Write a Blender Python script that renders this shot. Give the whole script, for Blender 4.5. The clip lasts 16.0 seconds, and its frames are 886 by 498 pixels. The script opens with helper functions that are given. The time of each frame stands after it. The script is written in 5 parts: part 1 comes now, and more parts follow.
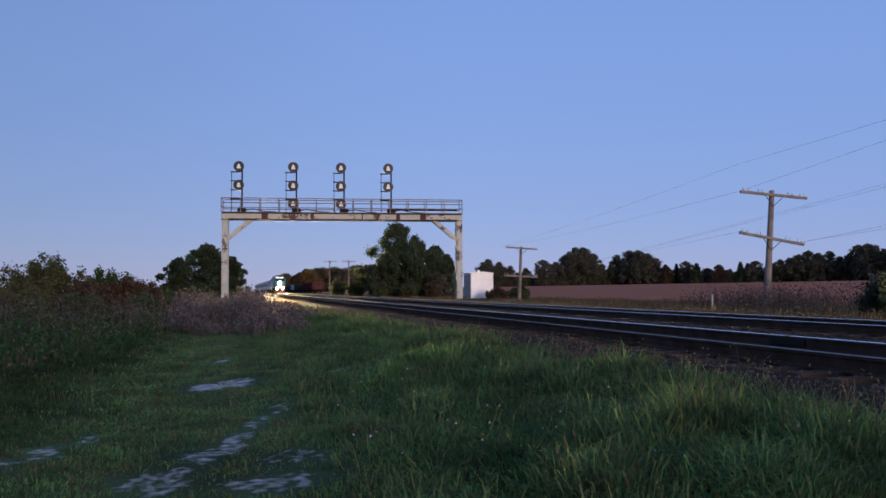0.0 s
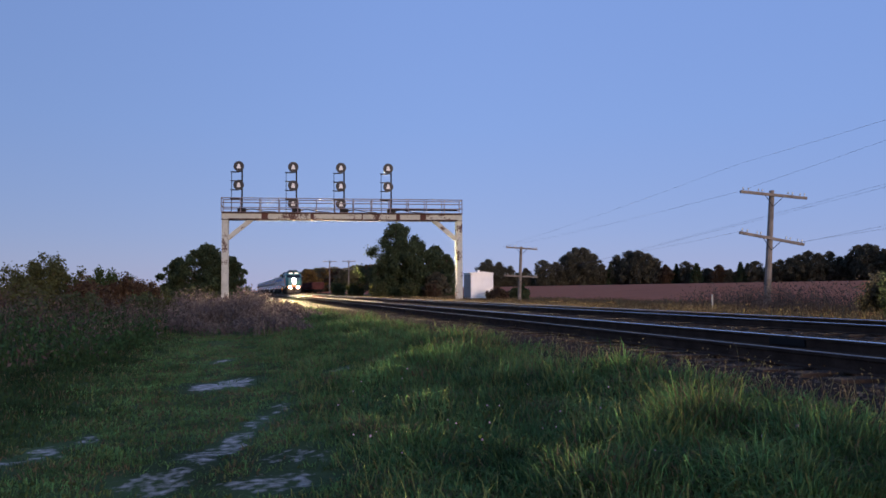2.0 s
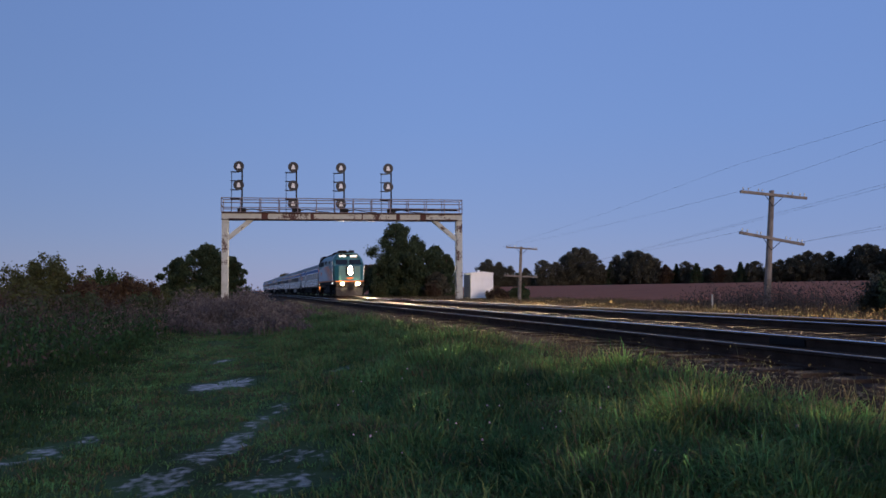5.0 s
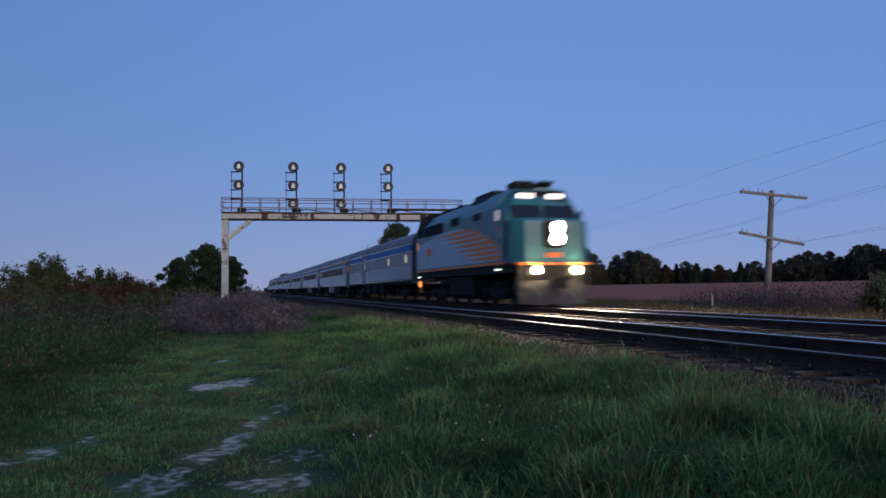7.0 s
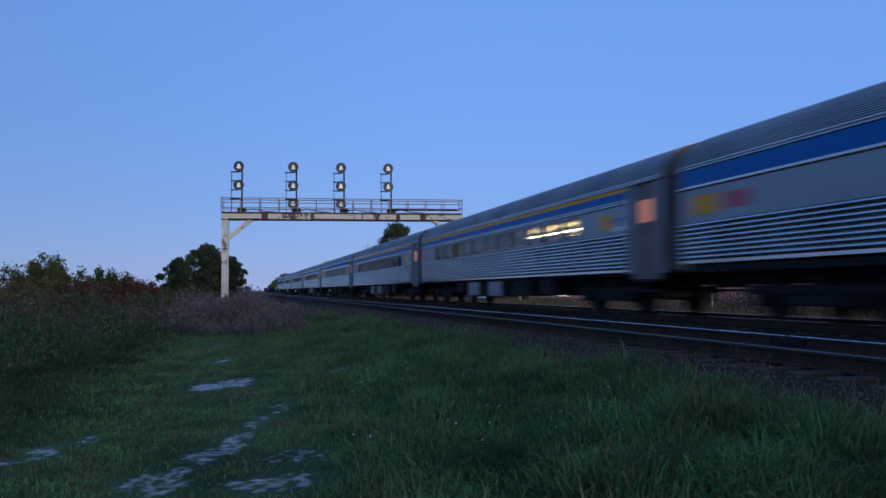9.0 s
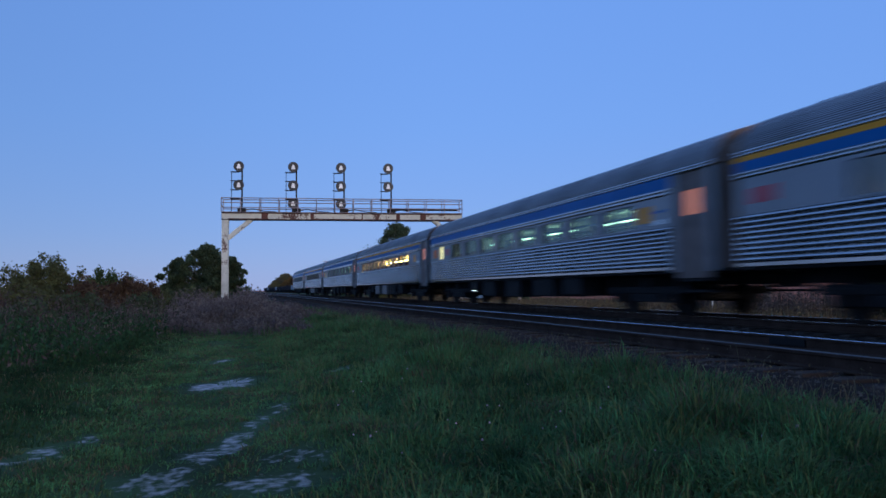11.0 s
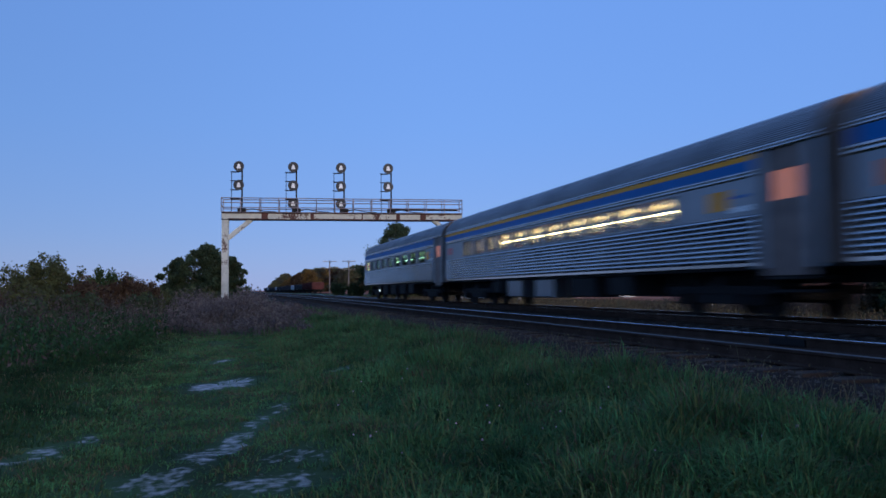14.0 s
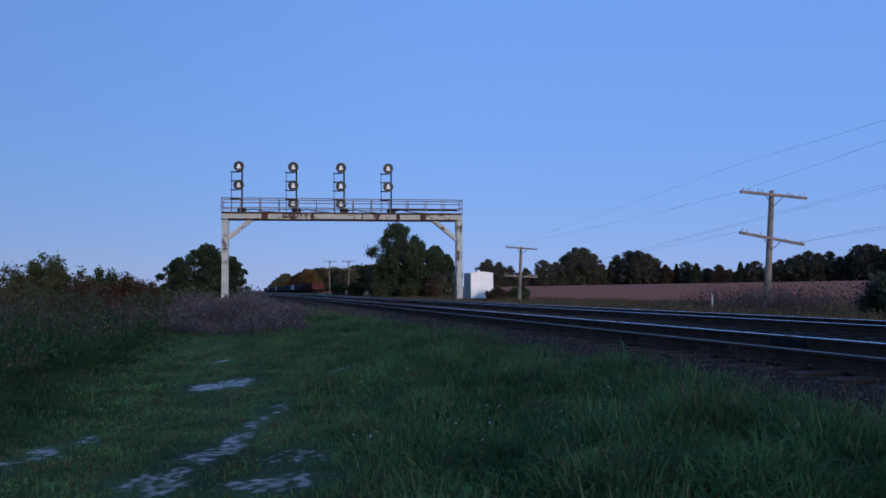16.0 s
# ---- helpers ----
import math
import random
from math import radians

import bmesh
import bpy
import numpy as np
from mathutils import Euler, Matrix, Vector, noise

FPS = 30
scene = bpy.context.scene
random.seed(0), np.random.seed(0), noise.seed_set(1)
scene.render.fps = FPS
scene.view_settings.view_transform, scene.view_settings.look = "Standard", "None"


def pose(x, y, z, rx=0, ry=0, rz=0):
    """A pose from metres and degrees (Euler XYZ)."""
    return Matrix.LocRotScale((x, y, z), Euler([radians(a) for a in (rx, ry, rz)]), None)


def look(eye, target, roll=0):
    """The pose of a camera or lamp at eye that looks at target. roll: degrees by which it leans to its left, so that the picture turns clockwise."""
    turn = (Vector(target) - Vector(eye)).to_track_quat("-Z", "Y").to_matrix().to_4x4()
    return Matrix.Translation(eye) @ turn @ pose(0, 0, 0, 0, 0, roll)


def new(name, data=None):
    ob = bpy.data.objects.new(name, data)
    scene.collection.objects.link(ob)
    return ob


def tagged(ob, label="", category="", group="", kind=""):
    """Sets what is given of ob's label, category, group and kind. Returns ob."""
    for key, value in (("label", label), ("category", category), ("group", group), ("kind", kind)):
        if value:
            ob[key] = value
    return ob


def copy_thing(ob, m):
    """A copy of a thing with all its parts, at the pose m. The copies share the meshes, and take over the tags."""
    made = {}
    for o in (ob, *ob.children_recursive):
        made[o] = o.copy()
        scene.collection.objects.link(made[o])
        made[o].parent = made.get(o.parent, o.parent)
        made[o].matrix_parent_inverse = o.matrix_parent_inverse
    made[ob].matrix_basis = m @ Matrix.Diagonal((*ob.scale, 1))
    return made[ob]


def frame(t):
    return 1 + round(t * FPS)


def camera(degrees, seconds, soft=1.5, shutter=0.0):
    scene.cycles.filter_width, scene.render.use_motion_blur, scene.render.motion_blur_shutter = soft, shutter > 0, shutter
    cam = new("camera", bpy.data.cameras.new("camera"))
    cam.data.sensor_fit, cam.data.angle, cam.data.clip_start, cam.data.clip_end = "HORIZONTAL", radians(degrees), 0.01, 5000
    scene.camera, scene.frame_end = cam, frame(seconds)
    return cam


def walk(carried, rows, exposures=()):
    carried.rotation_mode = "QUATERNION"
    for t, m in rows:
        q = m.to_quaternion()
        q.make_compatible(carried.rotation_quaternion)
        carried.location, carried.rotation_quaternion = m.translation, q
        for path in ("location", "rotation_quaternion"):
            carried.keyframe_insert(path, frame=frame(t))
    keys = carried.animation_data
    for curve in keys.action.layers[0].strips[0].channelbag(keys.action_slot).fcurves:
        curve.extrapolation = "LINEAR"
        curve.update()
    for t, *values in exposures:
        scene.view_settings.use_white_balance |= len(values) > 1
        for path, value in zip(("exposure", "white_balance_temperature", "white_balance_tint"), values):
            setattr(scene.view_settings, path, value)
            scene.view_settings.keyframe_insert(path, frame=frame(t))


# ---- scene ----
TRACK_A, TRACK_B = 6.36, 11.09      # lateral places of the near and the far track; rail tops lie at z = 0
SPEED, PITCH = 26.784, 25.757          # metres a second, metres from coupling to coupling

cam = camera(58.11, 16.0, soft=1.6, shutter=0.85)
EYE = (0.0, 0.0, 0.638)
VIEW = look(EYE, (0.2507, 0.9667, 0.638 + 0.05104), -0.385)
walk(cam, [(0.0, VIEW), (16.0, VIEW)],
     exposures=[(0.0, 1.26, 7400, 16), (2.5, 1.26, 7500, 17), (3.5, 1.12, 7400, 17), (4.2, 1.0, 7300, 16), (6.3, 0.92, 6750, 14), (7.2, 0.92, 6400, 11), (8.0, 1.22, 6050, 7), (9.0, 1.25, 6050, 7), (16.0, 1.25, 6100, 7)])

# ---- light: clear dusk, the afterglow behind the camera ----
world = bpy.data.worlds.new("dusk_sky")
scene.world = world
world.use_nodes = True
nt = world.node_tree
sky = nt.nodes.new("ShaderNodeTexSky")
sky.sky_type = 'NISHITA'
sky.sun_disc = False
sky.sun_elevation = radians(9)
sky.sun_rotation = radians(180)
sky.ozone_density = 1.5
sky.dust_density = 0.0
haze = nt.nodes.new("ShaderNodeMix")
haze.data_type = 'RGBA'
haze.inputs["Factor"].default_value = 0.9
# a clear evening sky, paler and a little rosier towards the horizon
where, axes, tone = nt.nodes.new("ShaderNodeTexCoord"), nt.nodes.new("ShaderNodeSeparateXYZ"), nt.nodes.new("ShaderNodeValToRGB")
nt.links.new(where.outputs["Generated"], axes.inputs[0])
nt.links.new(axes.outputs["Z"], tone.inputs["Fac"])
tone.color_ramp.elements[0].position, tone.color_ramp.elements[0].color = 0.0, (1.3, 2.0, 4.3, 1)
tone.color_ramp.elements[1].position, tone.color_ramp.elements[1].color = 1.0, (0.9, 1.85, 4.6, 1)
for at, col in ((0.07, (1.13, 1.98, 4.55, 1)), (0.2, (1.02, 2.02, 4.8, 1)), (0.4, (0.96, 1.95, 4.8, 1))):
    tone.color_ramp.elements.new(at).color = col
dim, side = nt.nodes.new("ShaderNodeMix"), nt.nodes.new("ShaderNodeMapRange")
dim.data_type, dim.blend_type, side.interpolation_type = 'RGBA', 'MULTIPLY', 'SMOOTHSTEP'
dim.inputs["Factor"].default_value = 1.0
for key, val in (("From Min", -0.4), ("From Max", 0.32), ("To Min", 0.84), ("To Max", 1.04)):
    side.inputs[key].default_value = val
nt.links.new(axes.outputs["X"], side.inputs["Value"])
nt.links.new(tone.outputs["Color"], dim.inputs["A"])
nt.links.new(side.outputs["Result"], dim.inputs["B"])
nt.links.new(dim.outputs["Result"], haze.inputs["B"])
nt.links.new(sky.outputs[0], haze.inputs["A"])
nt.links.new(haze.outputs["Result"], nt.nodes["Background"].inputs[0])
nt.nodes["Background"].inputs[1].default_value = 0.07
sun = new("sun", bpy.data.lights.new("sun", 'SUN'))
sun.data.energy, sun.data.angle, sun.data.color = 0.85, radians(20), (1.0, 0.8, 0.68)
sun.matrix_world = look((28, -100, 14), (0, 0, 0))


# ---- materials ----
def mat(name, color, rough=0.6, metal=0.0, vary=0.25, scale=3.0, bump=0.0, fine=40.0, second=None, spread=0.5, isle=0.0, spec=0.5, thin=0.0):
    """Noise at two scales on a base colour; second: a colour for patches that cover about the share spread."""
    m = bpy.data.materials.new(name)
    m.use_nodes = True
    t = m.node_tree
    b = t.nodes["Principled BSDF"]
    b.inputs["Roughness"].default_value, b.inputs["Metallic"].default_value = rough, metal
    b.inputs["Specular IOR Level"].default_value = spec
    co = t.nodes.new("ShaderNodeTexCoord")
    big, small = t.nodes.new("ShaderNodeTexNoise"), t.nodes.new("ShaderNodeTexNoise")
    for n, s in ((big, scale), (small, fine)):
        n.inputs["Scale"].default_value, n.inputs["Detail"].default_value = s, 5
        t.links.new(co.outputs["Object"], n.inputs["Vector"])
    ramp = t.nodes.new("ShaderNodeValToRGB")
    lo, hi = ramp.color_ramp.elements
    lo.color = (*[c * (1 - vary) for c in color], 1)
    hi.color = (*[min(1, c * (1 + vary)) for c in color], 1)
    lo.position, hi.position = 0.3, 0.7
    t.links.new(big.outputs["Fac"], ramp.inputs["Fac"])
    out = ramp.outputs["Color"]
    if second:
        mask = t.nodes.new("ShaderNodeValToRGB")
        mask.color_ramp.elements[0].position, mask.color_ramp.elements[1].position = 1.02 - spread - 0.04, 1.02 - spread + 0.04
        add = t.nodes.new("ShaderNodeMath")
        add.operation = 'MULTIPLY_ADD'
        add.inputs[1].default_value, add.inputs[2].default_value = 0.35, 0.0
        t.links.new(small.outputs["Fac"], add.inputs[0])
        sm = t.nodes.new("ShaderNodeMath")
        sm.operation = 'MULTIPLY_ADD'
        sm.inputs[1].default_value = 0.75
        t.links.new(big.outputs["Fac"], sm.inputs[0])
        t.links.new(add.outputs[0], sm.inputs[2])
        t.links.new(sm.outputs[0], mask.inputs["Fac"])
        mix = t.nodes.new("ShaderNodeMix")
        mix.data_type = 'RGBA'
        t.links.new(mask.outputs["Color"], mix.inputs["Factor"])
        t.links.new(out, mix.inputs["A"])
        mix.inputs["B"].default_value = (*second, 1)
        out = mix.outputs["Result"]
    fin = t.nodes.new("ShaderNodeMix")
    fin.data_type, fin.blend_type = 'RGBA', 'MULTIPLY'
    fin.inputs["Factor"].default_value = 1.0
    r2 = t.nodes.new("ShaderNodeMapRange")
    r2.inputs["To Min"].default_value, r2.inputs["To Max"].default_value = 1 - vary * 0.8, 1 + vary * 0.8
    t.links.new(small.outputs["Fac"], r2.inputs["Value"])
    t.links.new(out, fin.inputs["A"])
    t.links.new(r2.outputs["Result"], fin.inputs["B"])
    out = fin.outputs["Result"]
    if isle:
        geo = t.nodes.new("ShaderNodeNewGeometry")
        hsv = t.nodes.new("ShaderNodeHueSaturation")
        for key, amt, mid in (("Value", isle, 1.0), ("Hue", isle * 0.08, 0.5)):
            r = t.nodes.new("ShaderNodeMapRange")
            r.inputs["To Min"].default_value, r.inputs["To Max"].default_value = mid - amt, mid + amt
            t.links.new(geo.outputs["Random Per Island"], r.inputs["Value"])
            t.links.new(r.outputs["Result"], hsv.inputs[key])
        t.links.new(out, hsv.inputs["Color"])
        out = hsv.outputs["Color"]
    t.links.new(out, b.inputs["Base Color"])
    if bump:
        bp = t.nodes.new("ShaderNodeBump")
        bp.inputs["Strength"].default_value, bp.inputs["Distance"].default_value = bump, 0.02
        t.links.new(small.outputs["Fac"], bp.inputs["Height"])
        t.links.new(bp.outputs["Normal"], b.inputs["Normal"])
    if thin:
        tr, mx = t.nodes.new("ShaderNodeBsdfTranslucent"), t.nodes.new("ShaderNodeMixShader")
        mx.inputs[0].default_value = thin
        t.links.new(out, tr.inputs["Color"])
        t.links.new(b.outputs[0], mx.inputs[1])
        t.links.new(tr.outputs[0], mx.inputs[2])
        t.links.new(mx.outputs[0], t.nodes["Material Output"].inputs[0])
    return m


def glow(name, color, strength):
    m = bpy.data.materials.new(name)
    m.use_nodes = True
    b = m.node_tree.nodes["Principled BSDF"]
    b.inputs["Base Color"].default_value = (*[min(1, c * 0.8) for c in color], 1)
    b.inputs["Emission Color"].default_value = (*color, 1)
    b.inputs["Emission Strength"].default_value = strength
    return m


def pane_glass(name, tint, gloss):
    m = bpy.data.materials.new(name)
    m.use_nodes = True
    t = m.node_tree
    t.nodes.remove(t.nodes["Principled BSDF"])
    a, g, mix = t.nodes.new("ShaderNodeBsdfTransparent"), t.nodes.new("ShaderNodeBsdfGlossy"), t.nodes.new("ShaderNodeMixShader")
    a.inputs[0].default_value, g.inputs["Roughness"].default_value = (*tint, 1), 0.03
    mix.inputs[0].default_value = gloss
    t.links.new(a.outputs[0], mix.inputs[1])
    t.links.new(g.outputs[0], mix.inputs[2])
    t.links.new(mix.outputs[0], t.nodes["Material Output"].inputs[0])
    return m


def ground_mat():
    m = mat("grass_soil", (0.045, 0.075, 0.03), 0.95, spec=0.08, vary=0.4, scale=0.8, bump=0.6, fine=25)
    t = m.node_tree
    b = t.nodes["Principled BSDF"]
    src = b.inputs["Base Color"].links[0].from_socket
    for name, col in (("bare", (0.42, 0.39, 0.37)), ("field", (0.35, 0.118, 0.062))):
        at = t.nodes.new("ShaderNodeAttribute")
        at.attribute_name = name
        nz = t.nodes.new("ShaderNodeTexNoise")
        nz.inputs["Scale"].default_value, nz.inputs["Detail"].default_value = (9.0, 8) if name == "bare" else (0.25, 6)
        co = t.nodes.new("ShaderNodeTexCoord")
        t.links.new(co.outputs["Object"], nz.inputs["Vector"])
        s = t.nodes.new("ShaderNodeMath")
        s.operation = 'MULTIPLY_ADD'
        s.inputs[1].default_value = 0.9 if name == "bare" else 0.3
        t.links.new(nz.outputs["Fac"], s.inputs[0])
        t.links.new(at.outputs["Fac"], s.inputs[2])
        r = t.nodes.new("ShaderNodeMapRange")
        r.inputs["From Min"].default_value, r.inputs["From Max"].default_value = (1.0, 1.3) if name == "bare" else (0.5, 0.8)
        t.links.new(s.outputs[0], r.inputs["Value"])
        tone = t.nodes.new("ShaderNodeMix")
        tone.data_type = 'RGBA'
        tone.inputs["A"].default_value = (*[c * 0.7 for c in col], 1)
        tone.inputs["B"].default_value = (*[c * 1.3 for c in col], 1)
        t.links.new(nz.outputs["Fac"], tone.inputs["Factor"])
        mix = t.nodes.new("ShaderNodeMix")
        mix.data_type = 'RGBA'
        t.links.new(r.outputs["Result"], mix.inputs["Factor"])
        t.links.new(src, mix.inputs["A"])
        t.links.new(tone.outputs["Result"], mix.inputs["B"])
        src = mix.outputs["Result"]
    t.links.new(src, b.inputs["Base Color"])
    return m


GROUND = ground_mat()
BALLAST = mat("ballast", (0.044, 0.034, 0.028), 0.95, spec=0.03, vary=0.45, scale=1.5, bump=1.0, fine=18, second=(0.03, 0.022, 0.018), spread=0.45)
STONE = mat("ballast_stone", (0.08, 0.066, 0.058), 0.95, spec=0.08, vary=0.3, isle=0.55)
RAIL_SIDE = mat("rusty_rail", (0.06, 0.037, 0.027), 0.9, spec=0.05, vary=0.3, bump=0.3)
RAIL_TOP = mat("worn_rail_head", (0.55, 0.56, 0.6), 0.22, 1.0, vary=0.12, scale=1.0)
DULL_RAIL = mat("dull_rail_head", (0.1, 0.085, 0.08), 0.5, 0.7, vary=0.25, scale=1.0)
TIMBER = mat("creosoted_timber", (0.058, 0.043, 0.034), 0.95, spec=0.05, vary=0.4, bump=0.7, fine=30)
POLE = mat("weathered_pole_wood", (0.2, 0.17, 0.145), 0.9, vary=0.35, scale=1.5, bump=0.6, fine=30)
PALE_PAINT = mat("rust_stained_pale_paint", (0.47, 0.48, 0.43), 0.7, vary=0.22, scale=1.1, fine=7, bump=0.15, second=(0.07, 0.028, 0.021), spread=0.4)
RUST = mat("rusted_steel", (0.075, 0.03, 0.024), 0.85, vary=0.4, scale=1.2, fine=9, bump=0.3, second=(0.3, 0.28, 0.25), spread=0.3)
RAILING = mat("dull_railing", (0.2, 0.165, 0.175), 0.7, vary=0.25, scale=2)
DARK_STEEL = mat("blackened_steel", (0.016, 0.015, 0.015), 0.8, spec=0.2, vary=0.3, scale=2, bump=0.2)
TARGET = mat("black_signal_disc", (0.018, 0.018, 0.02), 0.55)
LENS_HOOD = mat("pale_signal_hood", (0.75, 0.75, 0.74), 0.4, vary=0.08)
WHITE = mat("white_enamel", (0.92, 0.92, 0.9), 0.5, vary=0.05, scale=1.5)
STAINLESS = mat("stainless_steel", (0.45, 0.46, 0.48), 0.17, 1.0, vary=0.12, scale=0.7, fine=12)
FLAT_STEEL = mat("brushed_stainless_panel", (0.24, 0.255, 0.28), 0.42, 1.0, vary=0.12, scale=0.9, fine=15)
ROOF_STEEL = mat("dusty_roof_steel", (0.29, 0.28, 0.29), 0.45, 0.65, vary=0.25, scale=0.5, fine=6)
BLUE = mat("blue_band_paint", (0.003, 0.135, 0.4), 0.5, spec=0.2, vary=0.1, scale=1)
YELLOW = mat("yellow_stripe_paint", (0.92, 0.34, 0.012), 0.45, spec=0.25, vary=0.1)
ORANGE = mat("orange_stripe_paint", (0.9, 0.19, 0.03), 0.45, spec=0.3, vary=0.12)
RED = mat("red_panel_paint", (0.55, 0.05, 0.07), 0.4, vary=0.1)
TEAL = mat("teal_locomotive_paint", (0.026, 0.155, 0.165), 0.4, spec=0.35, vary=0.15, scale=0.8, fine=12)
PANEL_GREY = mat("blue_grey_locomotive_paint", (0.36, 0.43, 0.48), 0.4, vary=0.12, scale=0.7, fine=10)
PILOT = mat("grimy_grey_steel", (0.04, 0.038, 0.036), 0.75, vary=0.3)
RUBBER = mat("grimy_diaphragm_rubber", (0.19, 0.12, 0.085), 0.9, vary=0.35, scale=1.2)
DOOR_STEEL = mat("grimy_door_steel", (0.17, 0.12, 0.1), 0.6, 0.1, vary=0.3)
LINING = mat("cream_coach_lining", (0.55, 0.5, 0.4), 0.7, vary=0.1)
SEAT = mat("brown_seat_cloth", (0.2, 0.1, 0.06), 0.9, vary=0.3)
TEAL_PANE = pane_glass("teal_tinted_glass", (0.58, 0.86, 0.84), 0.14)
PANE = pane_glass("coach_window_glass", (0.75, 0.78, 0.78), 0.12)
WINDSHIELD = mat("dark_windshield", (0.015, 0.018, 0.022), 0.05, vary=0.05)
BARK = mat("bark", (0.09, 0.07, 0.055), 0.95, vary=0.35, bump=0.8, fine=20)
FREIGHT_RED = mat("oxide_red_wagon_paint", (0.085, 0.027, 0.023), 0.8, spec=0.2, vary=0.35, scale=0.6, fine=6)
FREIGHT_DARK = mat("dark_wagon_paint", (0.035, 0.035, 0.045), 0.7, vary=0.35, scale=0.6, fine=6)
WIRE = mat("wire", (0.06, 0.06, 0.07), 0.5)
INSULATOR = mat("pale_glass_insulator", (0.45, 0.5, 0.5), 0.25, vary=0.1)
GRASS = mat("grass_blades", (0.086, 0.174, 0.062), 0.85, vary=0.55, scale=1.3, isle=0.4, spec=0.15, thin=0.4)
# darker copy of the grass colour: the left side's darkness is put into colour
GRASS_DARK = mat("darkened_grass_blades", (0.032, 0.068, 0.027), 0.9, vary=0.45, scale=0.9, isle=0.35, spec=0.1, thin=0.3)
GRASS_PALE = mat("pale_grass_blades", (0.15, 0.19, 0.07), 0.8, vary=0.3, scale=0.7, isle=0.35, spec=0.15, thin=0.4)
DRY = mat("dry_weed_stalks", (0.088, 0.07, 0.062), 0.95, vary=0.35, scale=0.5, isle=0.4, spec=0.08, thin=0.25)
VERGE = mat("brownish_verge_grass", (0.115, 0.085, 0.05), 0.9, vary=0.35, scale=0.6, isle=0.4, spec=0.1, thin=0.3)
THATCH = mat("dead_grass_thatch", (0.13, 0.105, 0.065), 0.95, vary=0.3, scale=0.8, isle=0.4, spec=0.08, thin=0.25)
PLUME = mat("mauve_seed_plumes", (0.145, 0.118, 0.107), 0.95, vary=0.3, scale=0.4, isle=0.35, spec=0.05, thin=0.35)
FLOWER = mat("pale_clover_heads", (0.42, 0.3, 0.37), 0.8, isle=0.2)


def leaf_mat(name, col):
    return mat(name, col, 0.8, vary=0.35, scale=0.35, isle=0.3, spec=0.12, thin=0.35)


LEAF_GREEN = leaf_mat("green_leaves", (0.055, 0.085, 0.03))
LEAF_DARK = leaf_mat("dark_leaves", (0.06, 0.082, 0.042))
# brownish leaf colour, lightened to put the far wood's haze into it
LEAF_DUSK = leaf_mat("hazed_brownish_green_leaves", (0.1, 0.094, 0.066))
LEAF_OLIVE = leaf_mat("olive_leaves", (0.078, 0.085, 0.035))
LEAF_RUST = leaf_mat("russet_leaves", (0.085, 0.055, 0.035))
LEAF_GOLD = leaf_mat("golden_leaves", (0.19, 0.115, 0.04))
# the olive leaf colour, brightened for the far wood along the tracks
LEAF_PALE = leaf_mat("pale_olive_leaves", (0.125, 0.118, 0.06))
HEADLAMP = glow("headlamp_filament", (1.0, 0.8, 0.5), 80000000)
# reflector rings given emission of their own, for glare and spill on the grass
HEADBOWL = glow("headlamp_reflector", (1.0, 0.86, 0.58), 2400)
DITCHLAMP = glow("ditch_lamp_filament", (1.0, 0.78, 0.45), 28000)
DITCHBOWL = glow("ditch_lamp_reflector", (1.0, 0.8, 0.45), 100)
BOARD_GLOW = glow("lit_number_board", (1.0, 0.93, 0.8), 1.2)
CAB_GLOW = glow("lit_cab_window", (0.9, 0.85, 0.8), 0.22)
WARM_TUBE = glow("warm_ceiling_tube", (1.0, 0.67, 0.23), 20.0)
SOFT_TUBE = glow("soft_ceiling_tube", (1.0, 0.72, 0.34), 8.0)
DIM_TUBE = glow("pale_ceiling_tube", (1.0, 0.92, 0.66), 3.0)
DOOR_GLOW = glow("orange_lit_door_pane", (1.0, 0.34, 0.2), 0.13)
ROOM_GLOW = glow("lit_blind", (1.0, 0.9, 0.42), 0.5)
CREAM_GLOW = glow("lit_cream_blind", (1.0, 0.86, 0.6), 0.36)
STEP_GLOW = glow("orange_step_lamp", (1.0, 0.33, 0.08), 0.9)
MARKER_GLOW = glow("white_marker_lamp", (0.9, 1.0, 0.85), 2.0)
RED_GLOW = glow("red_signal_lens", (1.0, 0.05, 0.03), 12.0)
FAR_GLOW = glow("far_yard_lamp", (1.0, 0.9, 0.8), 3.0)


